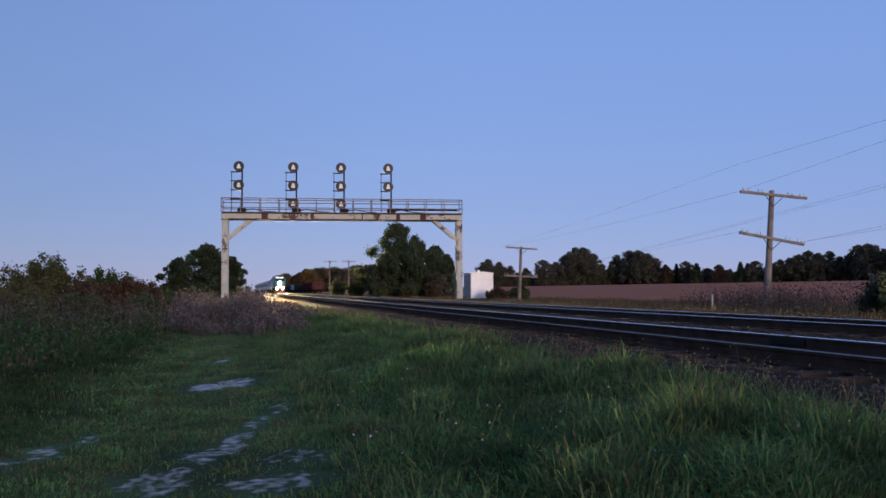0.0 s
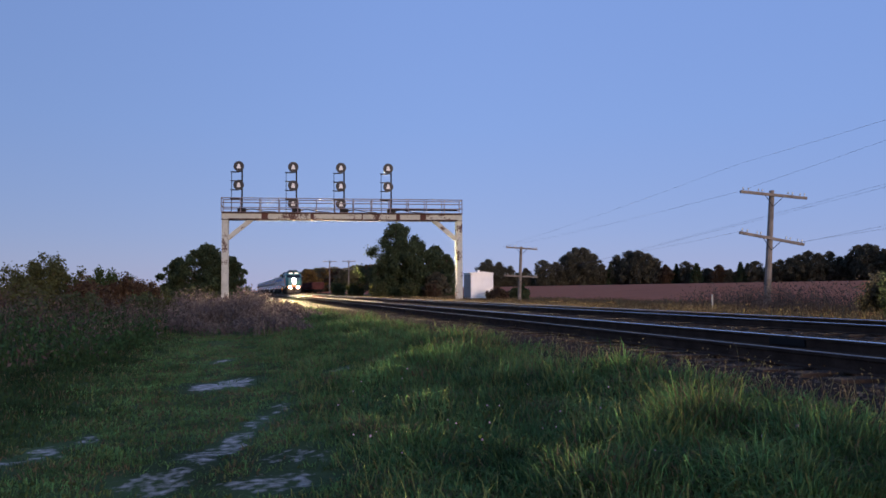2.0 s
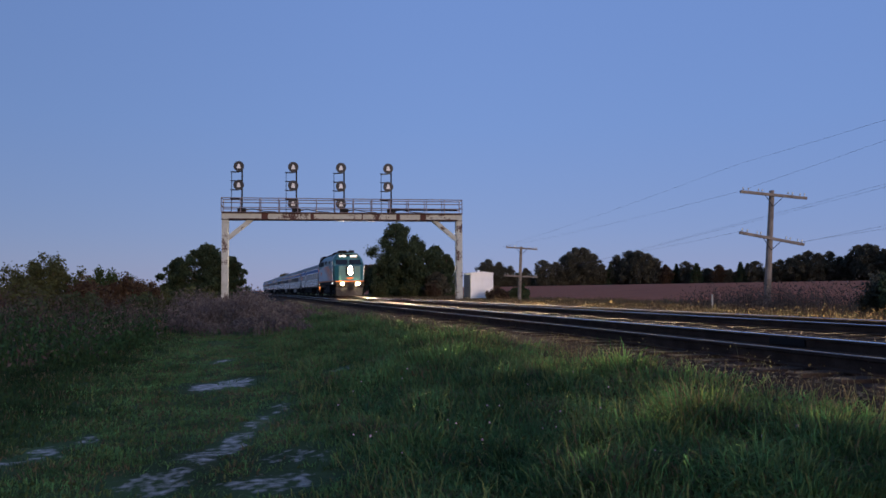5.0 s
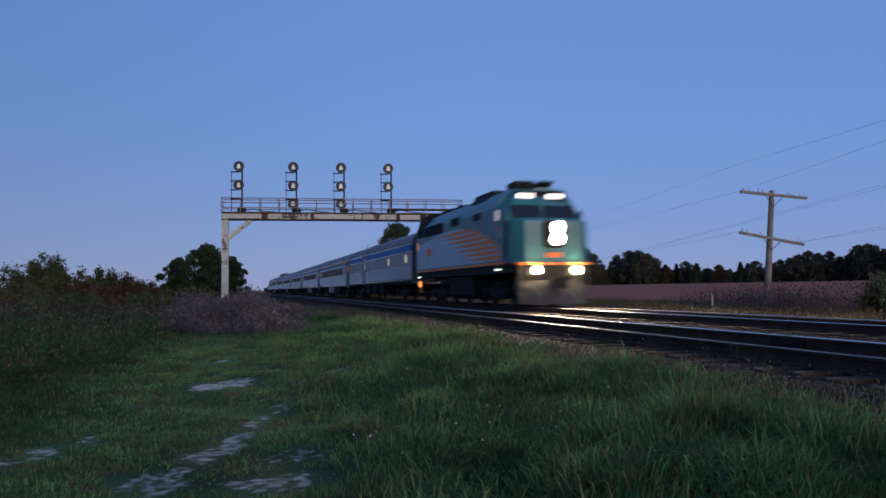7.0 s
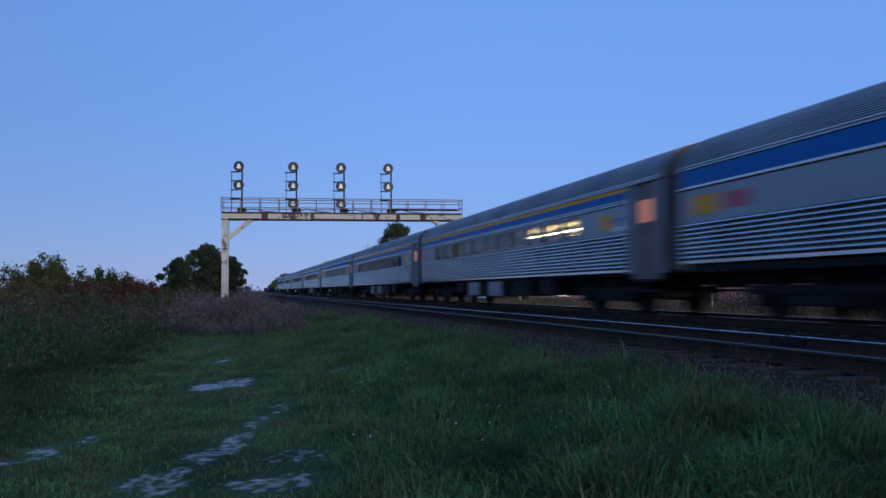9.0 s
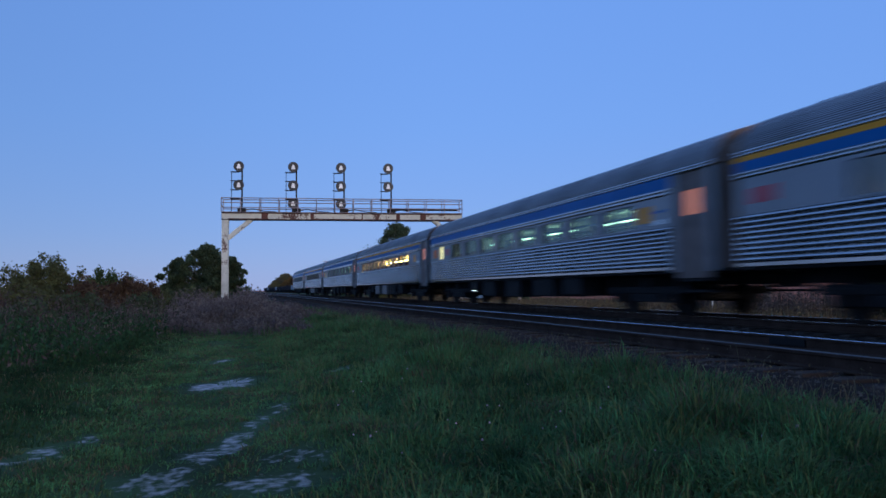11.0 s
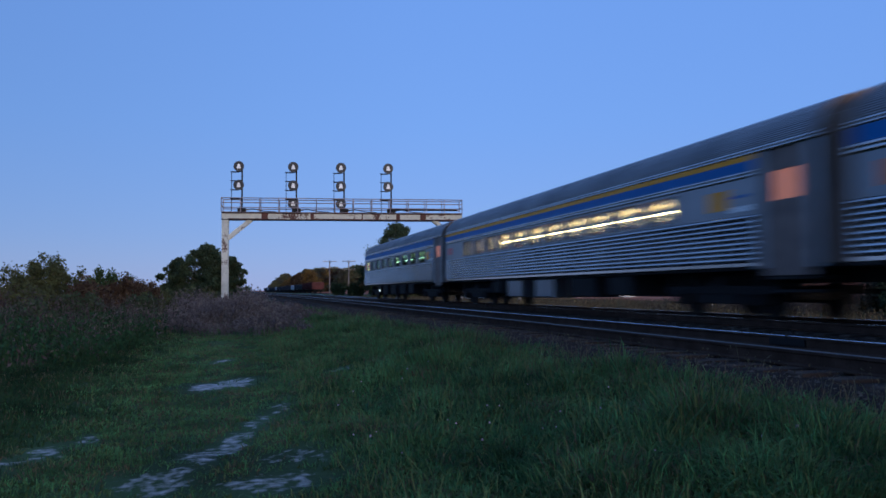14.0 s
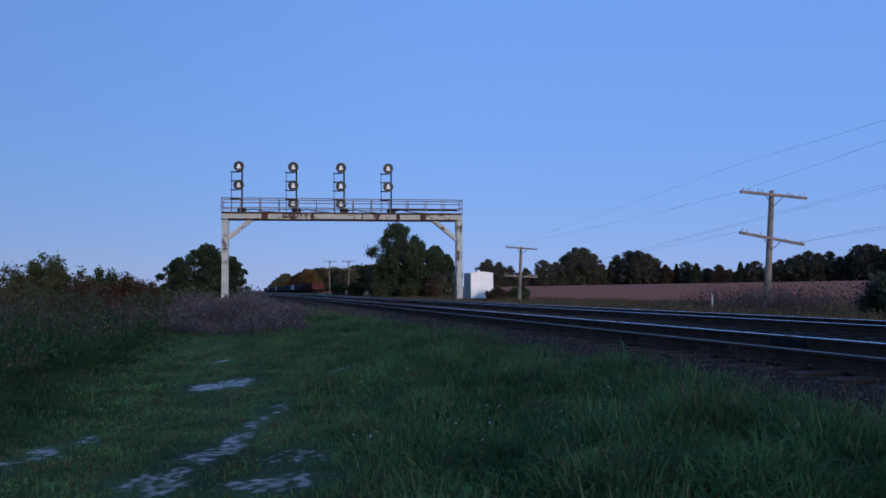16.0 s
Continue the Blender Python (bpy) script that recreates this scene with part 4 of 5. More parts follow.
    part("end_plate", Shape().box(-1.4, 1.4, -17.25, -17.1, 0.95, 1.516, 0.02), DARK_STEEL, l)
    pilot = Shape()
    pilot.add([(-1.4, -17.05, 0.95), (0, -17.4, 0.95), (1.4, -17.05, 0.95), (-1.3, -17.2, 0.1), (0, -17.7, 0.1), (1.3, -17.2, 0.1), (-1.3, -16.95, 0.1), (1.3, -16.95, 0.1), (-1.4, -16.95, 0.95), (1.4, -16.95, 0.95)],
              [(0, 1, 4, 3), (1, 2, 5, 4), (6, 7, 9, 8), (0, 3, 6, 8), (2, 9, 7, 5), (0, 8, 9, 2, 1), (3, 4, 5, 7, 6)])
    part("pilot", pilot, PILOT, l, "grimy grey snow pilot")
    part("coupler", Shape().box(-0.16, 0.16, -17.85, -17.15, 0.7, 1.0, 0.03).box(-0.25, 0.25, -17.9, -17.65, 0.66, 1.04, 0.05), DARK_STEEL, l)
    part("coupler", Shape().box(-0.16, 0.16, rear, 0.4, 0.7, 1.0, 0.03), DARK_STEEL, l)
    part("diaphragm", Shape().box(-0.6, 0.6, rear, 0.38, 1.1, 3.5, 0.05), RUBBER, l)
    part("fuel_tank", Shape().prism([(-1.3, 0.4), (-1.0, 0.22), (1.0, 0.22), (1.3, 0.4), (1.4, 1.2), (-1.4, 1.2)], -11.2, -7.0), DARK_STEEL, l)
    part("air_tank", Shape().tube((-1.25, -6.9, 1.0), (-1.25, -5.6, 1.0), 0.2, k=10), DARK_STEEL, l)
    bogie(l, -13.6, 2.74, 0.51)
    bogie(l, -4.6, 2.74, 0.51)
    # the whole is shortened, the cab end most, to fit the camera's view
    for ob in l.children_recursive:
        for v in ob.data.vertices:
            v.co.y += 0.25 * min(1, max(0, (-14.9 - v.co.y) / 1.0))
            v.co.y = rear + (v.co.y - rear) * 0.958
    return l


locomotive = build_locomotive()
baggage = build_coach("baggage", "stainless steel baggage car with a blue band and two lit windows")
striped = build_coach("striped", "fluted stainless coach with yellow and blue stripes and warm lit windows")
half_lit = build_coach("striped", "fluted stainless coach with yellow and blue stripes, half its windows lit", 0.0, SOFT_TUBE, 0.5)
soft_lit = build_coach("striped", "fluted stainless coach with yellow and blue stripes and softly lit windows", 0.0, SOFT_TUBE)
plain = build_coach("plain", "fluted stainless coach with a plain blue band and dim windows")
AWAY = pose(TRACK_B, 300, 0)
coaches = [baggage, half_lit, copy_thing(half_lit, AWAY), plain, striped, copy_thing(plain, AWAY), soft_lit, build_coach("plain", "fluted stainless tail coach with a plain blue band and dim windows", 1.2)]


# ---- parked freight wagons ----
def build_wagon(y, length, body, label, tall=2.75):
    w = thing("freight_wagon", label, "freight wagon", pose(21.0, y, 0), "parked freight wagons")
    part("body", Shape().prism([(-1.45, 1.0), (1.45, 1.0), (1.5, tall), (1.38, tall), (1.34, 1.15), (-1.34, 1.15), (-1.38, tall), (-1.5, tall)], 0.5, length - 0.5), body, w)
    for yy in (0.45, length - 0.55):
        part("end_wall", Shape().box(-1.36, 1.36, yy, yy + 0.1, 1.16, tall - 0.02), body, w)
    n = int(length / 1.6)
    for i in range(n + 1):
        yy = 0.55 + i * (length - 1.2) / n
        part("side_post", Shape().box(-1.58, -1.46, yy, yy + 0.12, 1.0, tall), body, w)
    part("load", Shape().prism([(-1.33, 1.2), (1.33, 1.2), (1.3, tall - 0.15), (0.4, tall + 0.12), (-0.5, tall + 0.05), (-1.3, tall - 0.2)], 0.8, length - 0.8), STONE, w, "heaped stone load")
    bogie(w, 2.0, 1.75)
    bogie(w, length - 2.0, 1.75)
    part("sill", Shape().box(-0.3, 0.3, -0.1, length + 0.1, 0.75, 0.98), DARK_STEEL, w)


WAGONS = [(FREIGHT_RED, "oxide red open wagon parked on the siding"), (FREIGHT_RED, "oxide red open wagon parked on the siding"), (FREIGHT_DARK, "dark open freight wagon parked on the siding"),
          (FREIGHT_DARK, "dark open freight wagon parked on the siding"), (PANEL_GREY, "pale grey freight wagon parked on the siding"),
          (FREIGHT_DARK, "dark open freight wagon parked on the siding"), (FREIGHT_DARK, "dark open freight wagon parked on the siding")]
for k in range(22):
    col, lab = WAGONS[k if k < 7 else 2 + k % 2 * (k % 3)]
    build_wagon(212 + k * 17.5, 16.5, col, lab, 2.85 if k < 2 else 2.6)


# ---- far lamps ----
def far_signal(x, y, z):
    s = thing("far_signal", "distant track signal showing a red light", "signal", pose(x, y, 0))
    part("mast", Shape().tube((0, 0, -0.6), (0, 0, z + 0.4), 0.07), DARK_STEEL, s)
    part("head", Shape().tube((0, -0.1, z), (0, 0.1, z), 0.4, k=16), TARGET, s)
    part("lens", Shape().tube((0, -0.2, z), (0, -0.12, z), 0.27, k=12), RED_GLOW, s, "red lens")


def yard_lamp(x, y, z, r=0.2):
    s = thing("yard_lamp", "distant white yard lamp on a thin post", "lamp", pose(x, y, float(height(x, y))), "far yard lamps")
    part("post", Shape().tube((0, 0, -0.3), (0, 0, z), 0.05, k=6), DARK_STEEL, s)
    part("lamp", Shape().tube((0, -r, z), (0, r, z + 0.05), r, k=10), FAR_GLOW, s, "glowing white lamp")


far_signal(4.45, 350.0, 1.95)
yard_lamp(3.2, 330.0, 2.6, 0.14)
yard_lamp(-52.5, 200.0, 2.1, 0.2)
yard_lamp(-50.6, 200.0, 2.1, 0.25)

# a white marker stake beside the field
stake = thing("marker_stake", "white wooden marker stake in the verge", "stake", pose(20.5, 31.4, -0.7))
part("stake", Shape().box(-0.025, 0.025, -0.025, 0.025, 0, 1.05, 0.008), LINING, stake)


# ---- plants ----
def leaf_cloud(rng, centres, radii, count, size, flat=0.8):
    """Leaf quads round lobes; returns n x 4 x 3 corners."""
    pick = rng.integers(0, len(centres), count)
    d = rng.normal(size=(count, 3))
    d /= np.linalg.norm(d, axis=1)[:, None]
    rr = rng.random(count) ** 0.6 + rng.normal(0, 0.2, count)
    c = centres[pick] + d * (radii[pick] * rr)[:, None] * np.array([1, 1, flat])
    u = rng.normal(size=(count, 3))
    u /= np.linalg.norm(u, axis=1)[:, None]
    w = np.cross(u, rng.normal(size=(count, 3)))
    w /= np.linalg.norm(w, axis=1)[:, None]
    s = size * rng.uniform(0.55, 1.35, count)[:, None]
    return np.stack([c - u * s, c + w * s * 0.55, c + u * s, c - w * s * 0.55], 1)


def build_tree(seed, h, w, leaves, leaf_count, leaf_size, trunk_share=0.18, pointed=0.0):
    rng = np.random.default_rng(seed)
    t = thing("tree", "leafy deciduous tree with an uneven crown at dusk", "tree", None, "trees")
    s = Shape()
    r0 = 0.035 * h
    s.tube((0, 0, -0.3), (0.02 * h, 0, h * 0.35), r0, r0 * 0.7, k=8)
    s.tube((0.02 * h, 0, h * 0.35), (-0.01 * h, 0.01 * h, h * 0.8), r0 * 0.7, r0 * 0.2, k=7)
    cs, rs = [], []
    lobes = 95
    skew = rng.random(3) * 6.283
    for i in range(lobes):
        z = trunk_share + (1 - trunk_share) * (i + rng.random() * 0.8) / lobes
        width = math.sin(math.pi * min(1, 0.18 + 0.82 * (z - trunk_share) / (1 - trunk_share))) ** 0.7
        if pointed:
            width = (1 - pointed) * width + pointed * (1 - z) * 1.3
        a = rng.random() * 6.283
        width *= 1 + 0.16 * math.sin(2 * a + skew[0] + 5 * z) + 0.12 * math.sin(3 * a + skew[1] - 9 * z)
        rad = w / 2 * width * (0.1 + 0.82 * math.sqrt(rng.random()))
        lr = (0.07 + 0.085 * rng.random()) * min(w, h * 0.8) * (0.7 + 0.3 * width)
        c = np.array([rad * math.cos(a), rad * math.sin(a), min(z * h, h - lr * 0.5)])
        cs.append(c)
        rs.append(lr)
        b = Vector((0, 0, max(0.12, z - 0.22) * h))
        s.tube(b, Vector(c), r0 * 0.2, r0 * 0.04, k=4)
    # inner growth round the trunk
    for i in range(14):
        z = trunk_share + (0.76 - trunk_share) * (i + 0.5) / 14
        width = math.sin(math.pi * min(1, 0.18 + 0.82 * (z - trunk_share) / (1 - trunk_share))) ** 0.7
        a = i * 2.4
        cs.append(np.array([0.16 * w * width * math.cos(a), 0.16 * w * width * math.sin(a), z * h]))
        rs.append(0.24 * min(w, h * 0.8) * width + 0.02 * w)
    part("trunk", s, BARK, t)
    me = quads_mesh("crown", leaf_cloud(rng, np.array(cs), np.array(rs), leaf_count, leaf_size), leaves)
    part("crown", me, leaves, t)
    return t


def scaled(x, y, turn, sx, sz):
    return Matrix.Translation((x, y, float(height(x, y)) - 0.1)) @ pose(0, 0, 0, 0, 0, turn) @ Matrix.Diagonal((sx, sx, sz, 1))


# the group behind the bridge, and the one beyond its far post
NEAR_TREES = [(21.7, 110, 10.5, 10.4, LEAF_DARK, 0.05), (25.4, 111, 7.9, 5.6, LEAF_DARK, 0.05), (27.9, 112, 7.5, 5.4, LEAF_DARK, 0.04), (29.8, 113, 6.3, 3.6, LEAF_DARK, 0.03), (19.6, 108, 6.0, 4.6, LEAF_DARK, 0.03), (23.8, 108, 6.0, 5.4, LEAF_DARK, 0.03), (26.6, 106.5, 3.6, 4.6, LEAF_DUSK, 0.02),
              (-3.4, 98, 6.7, 7.0, LEAF_DARK, 0.08), (-6.6, 99, 5.0, 4.8, LEAF_DARK, 0.05), (-0.5, 97, 5.4, 4.0, LEAF_DARK, 0.05)]
for k, (x, y, h, w, lm, tr) in enumerate(NEAR_TREES):
    t = build_tree(20 + k, h, w, lm, 36000 if w > 6 else 18000, 0.14, tr, 0.12 if k == 0 else 0.1)
    t.matrix_basis = Matrix.Translation((x, y, float(height(x, y)) - 0.1))

# far woods: six kinds, copied
KINDS = [build_tree(60, 10, 9, LEAF_DUSK, 15000, 0.2, 0.05), build_tree(61, 10, 8, LEAF_DUSK, 15000, 0.2, 0.05), build_tree(62, 10, 6, LEAF_DARK, 11000, 0.2, 0.04, 0.8),
         build_tree(63, 10, 9, LEAF_PALE, 12000, 0.22, 0.05), build_tree(64, 10, 9, LEAF_GOLD, 12000, 0.22, 0.06), build_tree(65, 10, 8, LEAF_RUST, 12000, 0.22, 0.05)]
first = {}


def far_tree(kind, x, y, h, turn, wide=1.0):
    if kind in first:
        a, b = first[kind]
        copy_thing(KINDS[kind], scaled(x, y, turn, h / 10 * wide / a, h / 10 / b))
    else:
        first[kind] = (h / 10 * wide, h / 10)
        KINDS[kind].matrix_basis = scaled(x, y, turn, h / 10 * wide, h / 10)


rng_w = random.Random(11)
# right-hand wood across the field: bearing (x over y), height of the tree top over rail level, kind
RIGHT = [(0.319, 8.2, 0), (0.335, 7.5, 1), (0.35, 6.5, 0), (0.373, 6.0, 1), (0.397, 8.0, 0), (0.417, 7.5, 1), (0.43, 9.6, 0), (0.443, 11.3, 0), (0.456, 11.3, 1), (0.469, 9.7, 0), (0.483, 7.0, 1), (0.496, 7.0, 2),
         (0.508, 9.3, 0), (0.524, 10.3, 1), (0.54, 10.2, 0), (0.553, 9.4, 0), (0.566, 7.6, 1), (0.58, 6.4, 5), (0.597, 6.6, 2), (0.612, 7.2, 0), (0.629, 6.6, 2), (0.647, 5.4, 0), (0.664, 6.1, 5), (0.682, 5.0, 0),
         (0.7, 6.7, 2), (0.712, 6.4, 2), (0.725, 6.8, 0), (0.746, 5.8, 1), (0.765, 7.0, 0), (0.783, 7.4, 1), (0.798, 8.0, 0), (0.814, 8.8, 0), (0.831, 8.2, 1), (0.85, 8.6, 0), (0.869, 7.4, 1), (0.887, 7.8, 0),
         (0.904, 9.8, 0), (0.92, 9.8, 1), (0.936, 9.4, 0), (0.953, 8.6, 1), (0.975, 8.8, 0), (1.0, 9.2, 1)]
for q, top, kind in RIGHT:
    y = 200 - max(0, q - 0.45) * 110 + rng_w.uniform(-2, 2)
    far_tree(kind, q * y, y, top - float(height(q * y, y)) + 0.35, rng_w.uniform(0, 360), rng_w.uniform(0.95, 1.15))
for i in range(44):
    q = 0.315 + i * 0.0158
    y = 208 - max(0, q - 0.45) * 110
    far_tree(rng_w.choice((0, 1, 0, 2, 5)), q * y, y, rng_w.uniform(3.0, 4.1), rng_w.uniform(0, 360), 1.9)
# wood that closes the view along the tracks
for i in range(28):
    q = 0.058 + i * 0.0042
    y = 400 + rng_w.uniform(-15, 25)
    h = 3.0 + 9.2 * min(1.0, max(0.0, (q - 0.045) / 0.04)) * rng_w.uniform(0.86, 1.04)
    far_tree(rng_w.choice((3, 3, 4, 1, 3, 5)), q * y, y, h, rng_w.uniform(0, 360), 1.2)
for i in range(10):
    q = 0.037 + i * 0.0028
    far_tree(rng_w.choice((3, 1, 0)), q * 900, 900 + i * 6, 5.0 + i * 1.7, rng_w.uniform(0, 360), 1.5)
for i in range(16):
    q = -0.42 + i * 0.026
    far_tree(rng_w.choice((0, 1)), q * 420, 420, rng_w.uniform(3.4, 4.6), rng_w.uniform(0, 360), 1.7)


def build_bush(x, y, h, w, lm, seed, label, count=3200, size=0.075):
    rng = np.random.default_rng(seed)
    b = thing("bush", label, "bush", pose(x, y, float(height(x, y)) - 0.05), "bushes")
    s, cs, rs = Shape(), [], []
    for i in range(16):
        a, f = rng.random() * 6.283, rng.random()
        rad = w / 2 * math.sqrt(rng.random()) * 0.9
        top = h * (0.45 + 0.55 * rng.random()) * (1 - 0.35 * (2 * rad / w) ** 2)
        tip = Vector((rad * math.cos(a), rad * math.sin(a), top))
        s.tube((0.2 * tip.x, 0.2 * tip.y, -0.1), tip, 0.025, 0.006, k=5)
        for g in (1.0, 0.75, 0.5):
            cs.append([tip.x * (0.6 + 0.4 * g), tip.y * (0.6 + 0.4 * g), tip.z * g])
            rs.append(w * rng.uniform(0.09, 0.17))
    part("branchwork", s, BARK, b)
    part("foliage", quads_mesh("foliage", leaf_cloud(rng, np.array(cs), np.array(rs), count, size, 1.1), lm), lm, b)


OLIVE_B, RUST_B, DARK_B = "olive green roadside bush with upright shoots", "russet brown roadside bush in autumn leaf", "dark green bush beside the field edge"
for k, (x, y, h, w, lm, lab) in enumerate([
        (-8.7, 40, 2.75, 2.3, LEAF_OLIVE, OLIVE_B), (-10.4, 41, 2.2, 2.6, LEAF_OLIVE, OLIVE_B), (-7.0, 41, 2.2, 2.0, LEAF_OLIVE, OLIVE_B), (-5.5, 42, 2.3, 2.4, LEAF_RUST, RUST_B), (-4.6, 43, 1.7, 2.0, LEAF_RUST, RUST_B),
        (-12.4, 42, 2.4, 2.8, LEAF_OLIVE, OLIVE_B), (-14.6, 43, 2.4, 3.0, LEAF_OLIVE, OLIVE_B), (-8.4, 36, 1.7, 2.2, LEAF_OLIVE, OLIVE_B), (-6.3, 37, 1.5, 2.2, LEAF_RUST, RUST_B), (-3.4, 44, 1.3, 2.0, LEAF_OLIVE, OLIVE_B),
        (-6.6, 46, 2.6, 2.4, LEAF_GREEN, OLIVE_B), (-9.6, 45, 2.9, 2.6, LEAF_OLIVE, OLIVE_B), (-5.0, 45, 2.3, 2.4, LEAF_RUST, RUST_B), (-7.6, 33, 1.25, 2.0, LEAF_OLIVE, OLIVE_B), (-5.8, 33.5, 1.15, 2.0, LEAF_DARK, DARK_B), (-4.2, 36, 1.2, 1.8, LEAF_DARK, DARK_B),
        (-8.8, 31, 1.2, 2.0, LEAF_RUST, RUST_B), (-3.6, 39, 1.3, 1.8, LEAF_OLIVE, OLIVE_B), (-6.6, 29, 0.9, 1.8, LEAF_DARK, DARK_B), (-9.6, 36, 1.6, 2.2, LEAF_OLIVE, OLIVE_B), (-2.6, 60, 1.4, 2.6, LEAF_OLIVE, OLIVE_B),
        (21.9, 22.4, 1.9, 2.2, LEAF_DARK, DARK_B), (22.9, 23.8, 1.8, 2.2, LEAF_DUSK, DARK_B),
        (24.6, 74, 1.3, 2.4, LEAF_RUST, RUST_B), (27.6, 76, 1.6, 2.2, LEAF_DARK, DARK_B), (18.4, 104, 2.2, 3.0, LEAF_OLIVE, OLIVE_B), (22.0, 104, 2.0, 3.4, LEAF_OLIVE, OLIVE_B), (26.0, 105, 2.2, 3.4, LEAF_RUST, RUST_B), (17.2, 118, 2.6, 3.0, LEAF_OLIVE, OLIVE_B), (16.6, 135, 3.2, 3.0, LEAF_OLIVE, OLIVE_B)]):
    build_bush(x, y, h, w, lm, 300 + k, lab, 6500 if y < 50 else 3600, 0.07 if y < 50 else 0.12)


build_bush(-2.55, 28.0, 0.5, 0.55, LEAF_GOLD, 401, "small yellow autumn shrub among the weeds", 500, 0.05)
# a bolted rail joint on the near track
for sx in (-0.03, 0.03):
    part("joint_bar", Shape().box(0.7535 + sx - 0.012, 0.7535 + sx + 0.012, 8.8, 9.5, -0.13, -0.03), DARK_STEEL, track_near)
part("joint_gap", Shape().box(0.715, 0.792, 9.13, 9.18, -0.04, 0.0015), DARK_STEEL, track_near)


def noise2(x, y):
    """A cheap smooth patchiness between 0 and 1."""
    return 0.5 + 0.25 * (np.sin(x * 1.9 + 1.3 * np.sin(y * 0.7)) + np.sin(y * 1.3 + 1.7 * np.sin(x * 0.8 + 2)))


def blades(rng, x, y, h, width, lean, aim=None):
    """Bent blades of two pieces each; aim: the way in which they bend, in radians."""
    n = len(x)
    a = rng.random(n) * 6.283
    z = height(x, y) - 0.02
    base = np.stack([x, y, z], 1)
    side = np.stack([np.cos(a), np.sin(a), np.zeros(n)], 1) * (width / 2)[:, None]
    b = rng.random(n) * 6.283 if aim is None else aim
    out = np.stack([np.cos(b), np.sin(b), np.zeros(n)], 1)
    up = np.array([0, 0, 1.0])
    mid = base + up * (h * (0.66 - 0.12 * lean))[:, None] + out * (h * lean * 0.38)[:, None]
    tip = base + up * (h * (1 - 0.5 * lean))[:, None] + out * (h * lean)[:, None]
    low = np.stack([base - side, base + side, mid + side * 0.75, mid - side * 0.75], 1)
    high = np.stack([mid - side * 0.75, mid + side * 0.75, tip + side * 0.06, tip - side * 0.06], 1)
    return np.concatenate([low, high], 0)


def tufts(rng, x, y, tall, per, spread):
    """Spreads each tuft at x, y into per blades that bend outwards; gives x, y, heights, ways and the tuft of each blade."""
    n = len(x)
    who = np.repeat(np.arange(n), per)
    a = rng.random(n * per) * 6.283
    r = spread * np.sqrt(rng.random(n * per)) * (0.5 + 3.0 * tall[who])
    return x[who] + r * np.cos(a), y[who] + r * np.sin(a), tall[who] * rng.uniform(0.45, 1.35, n * per), a + rng.normal(0, 0.6, n * per), who


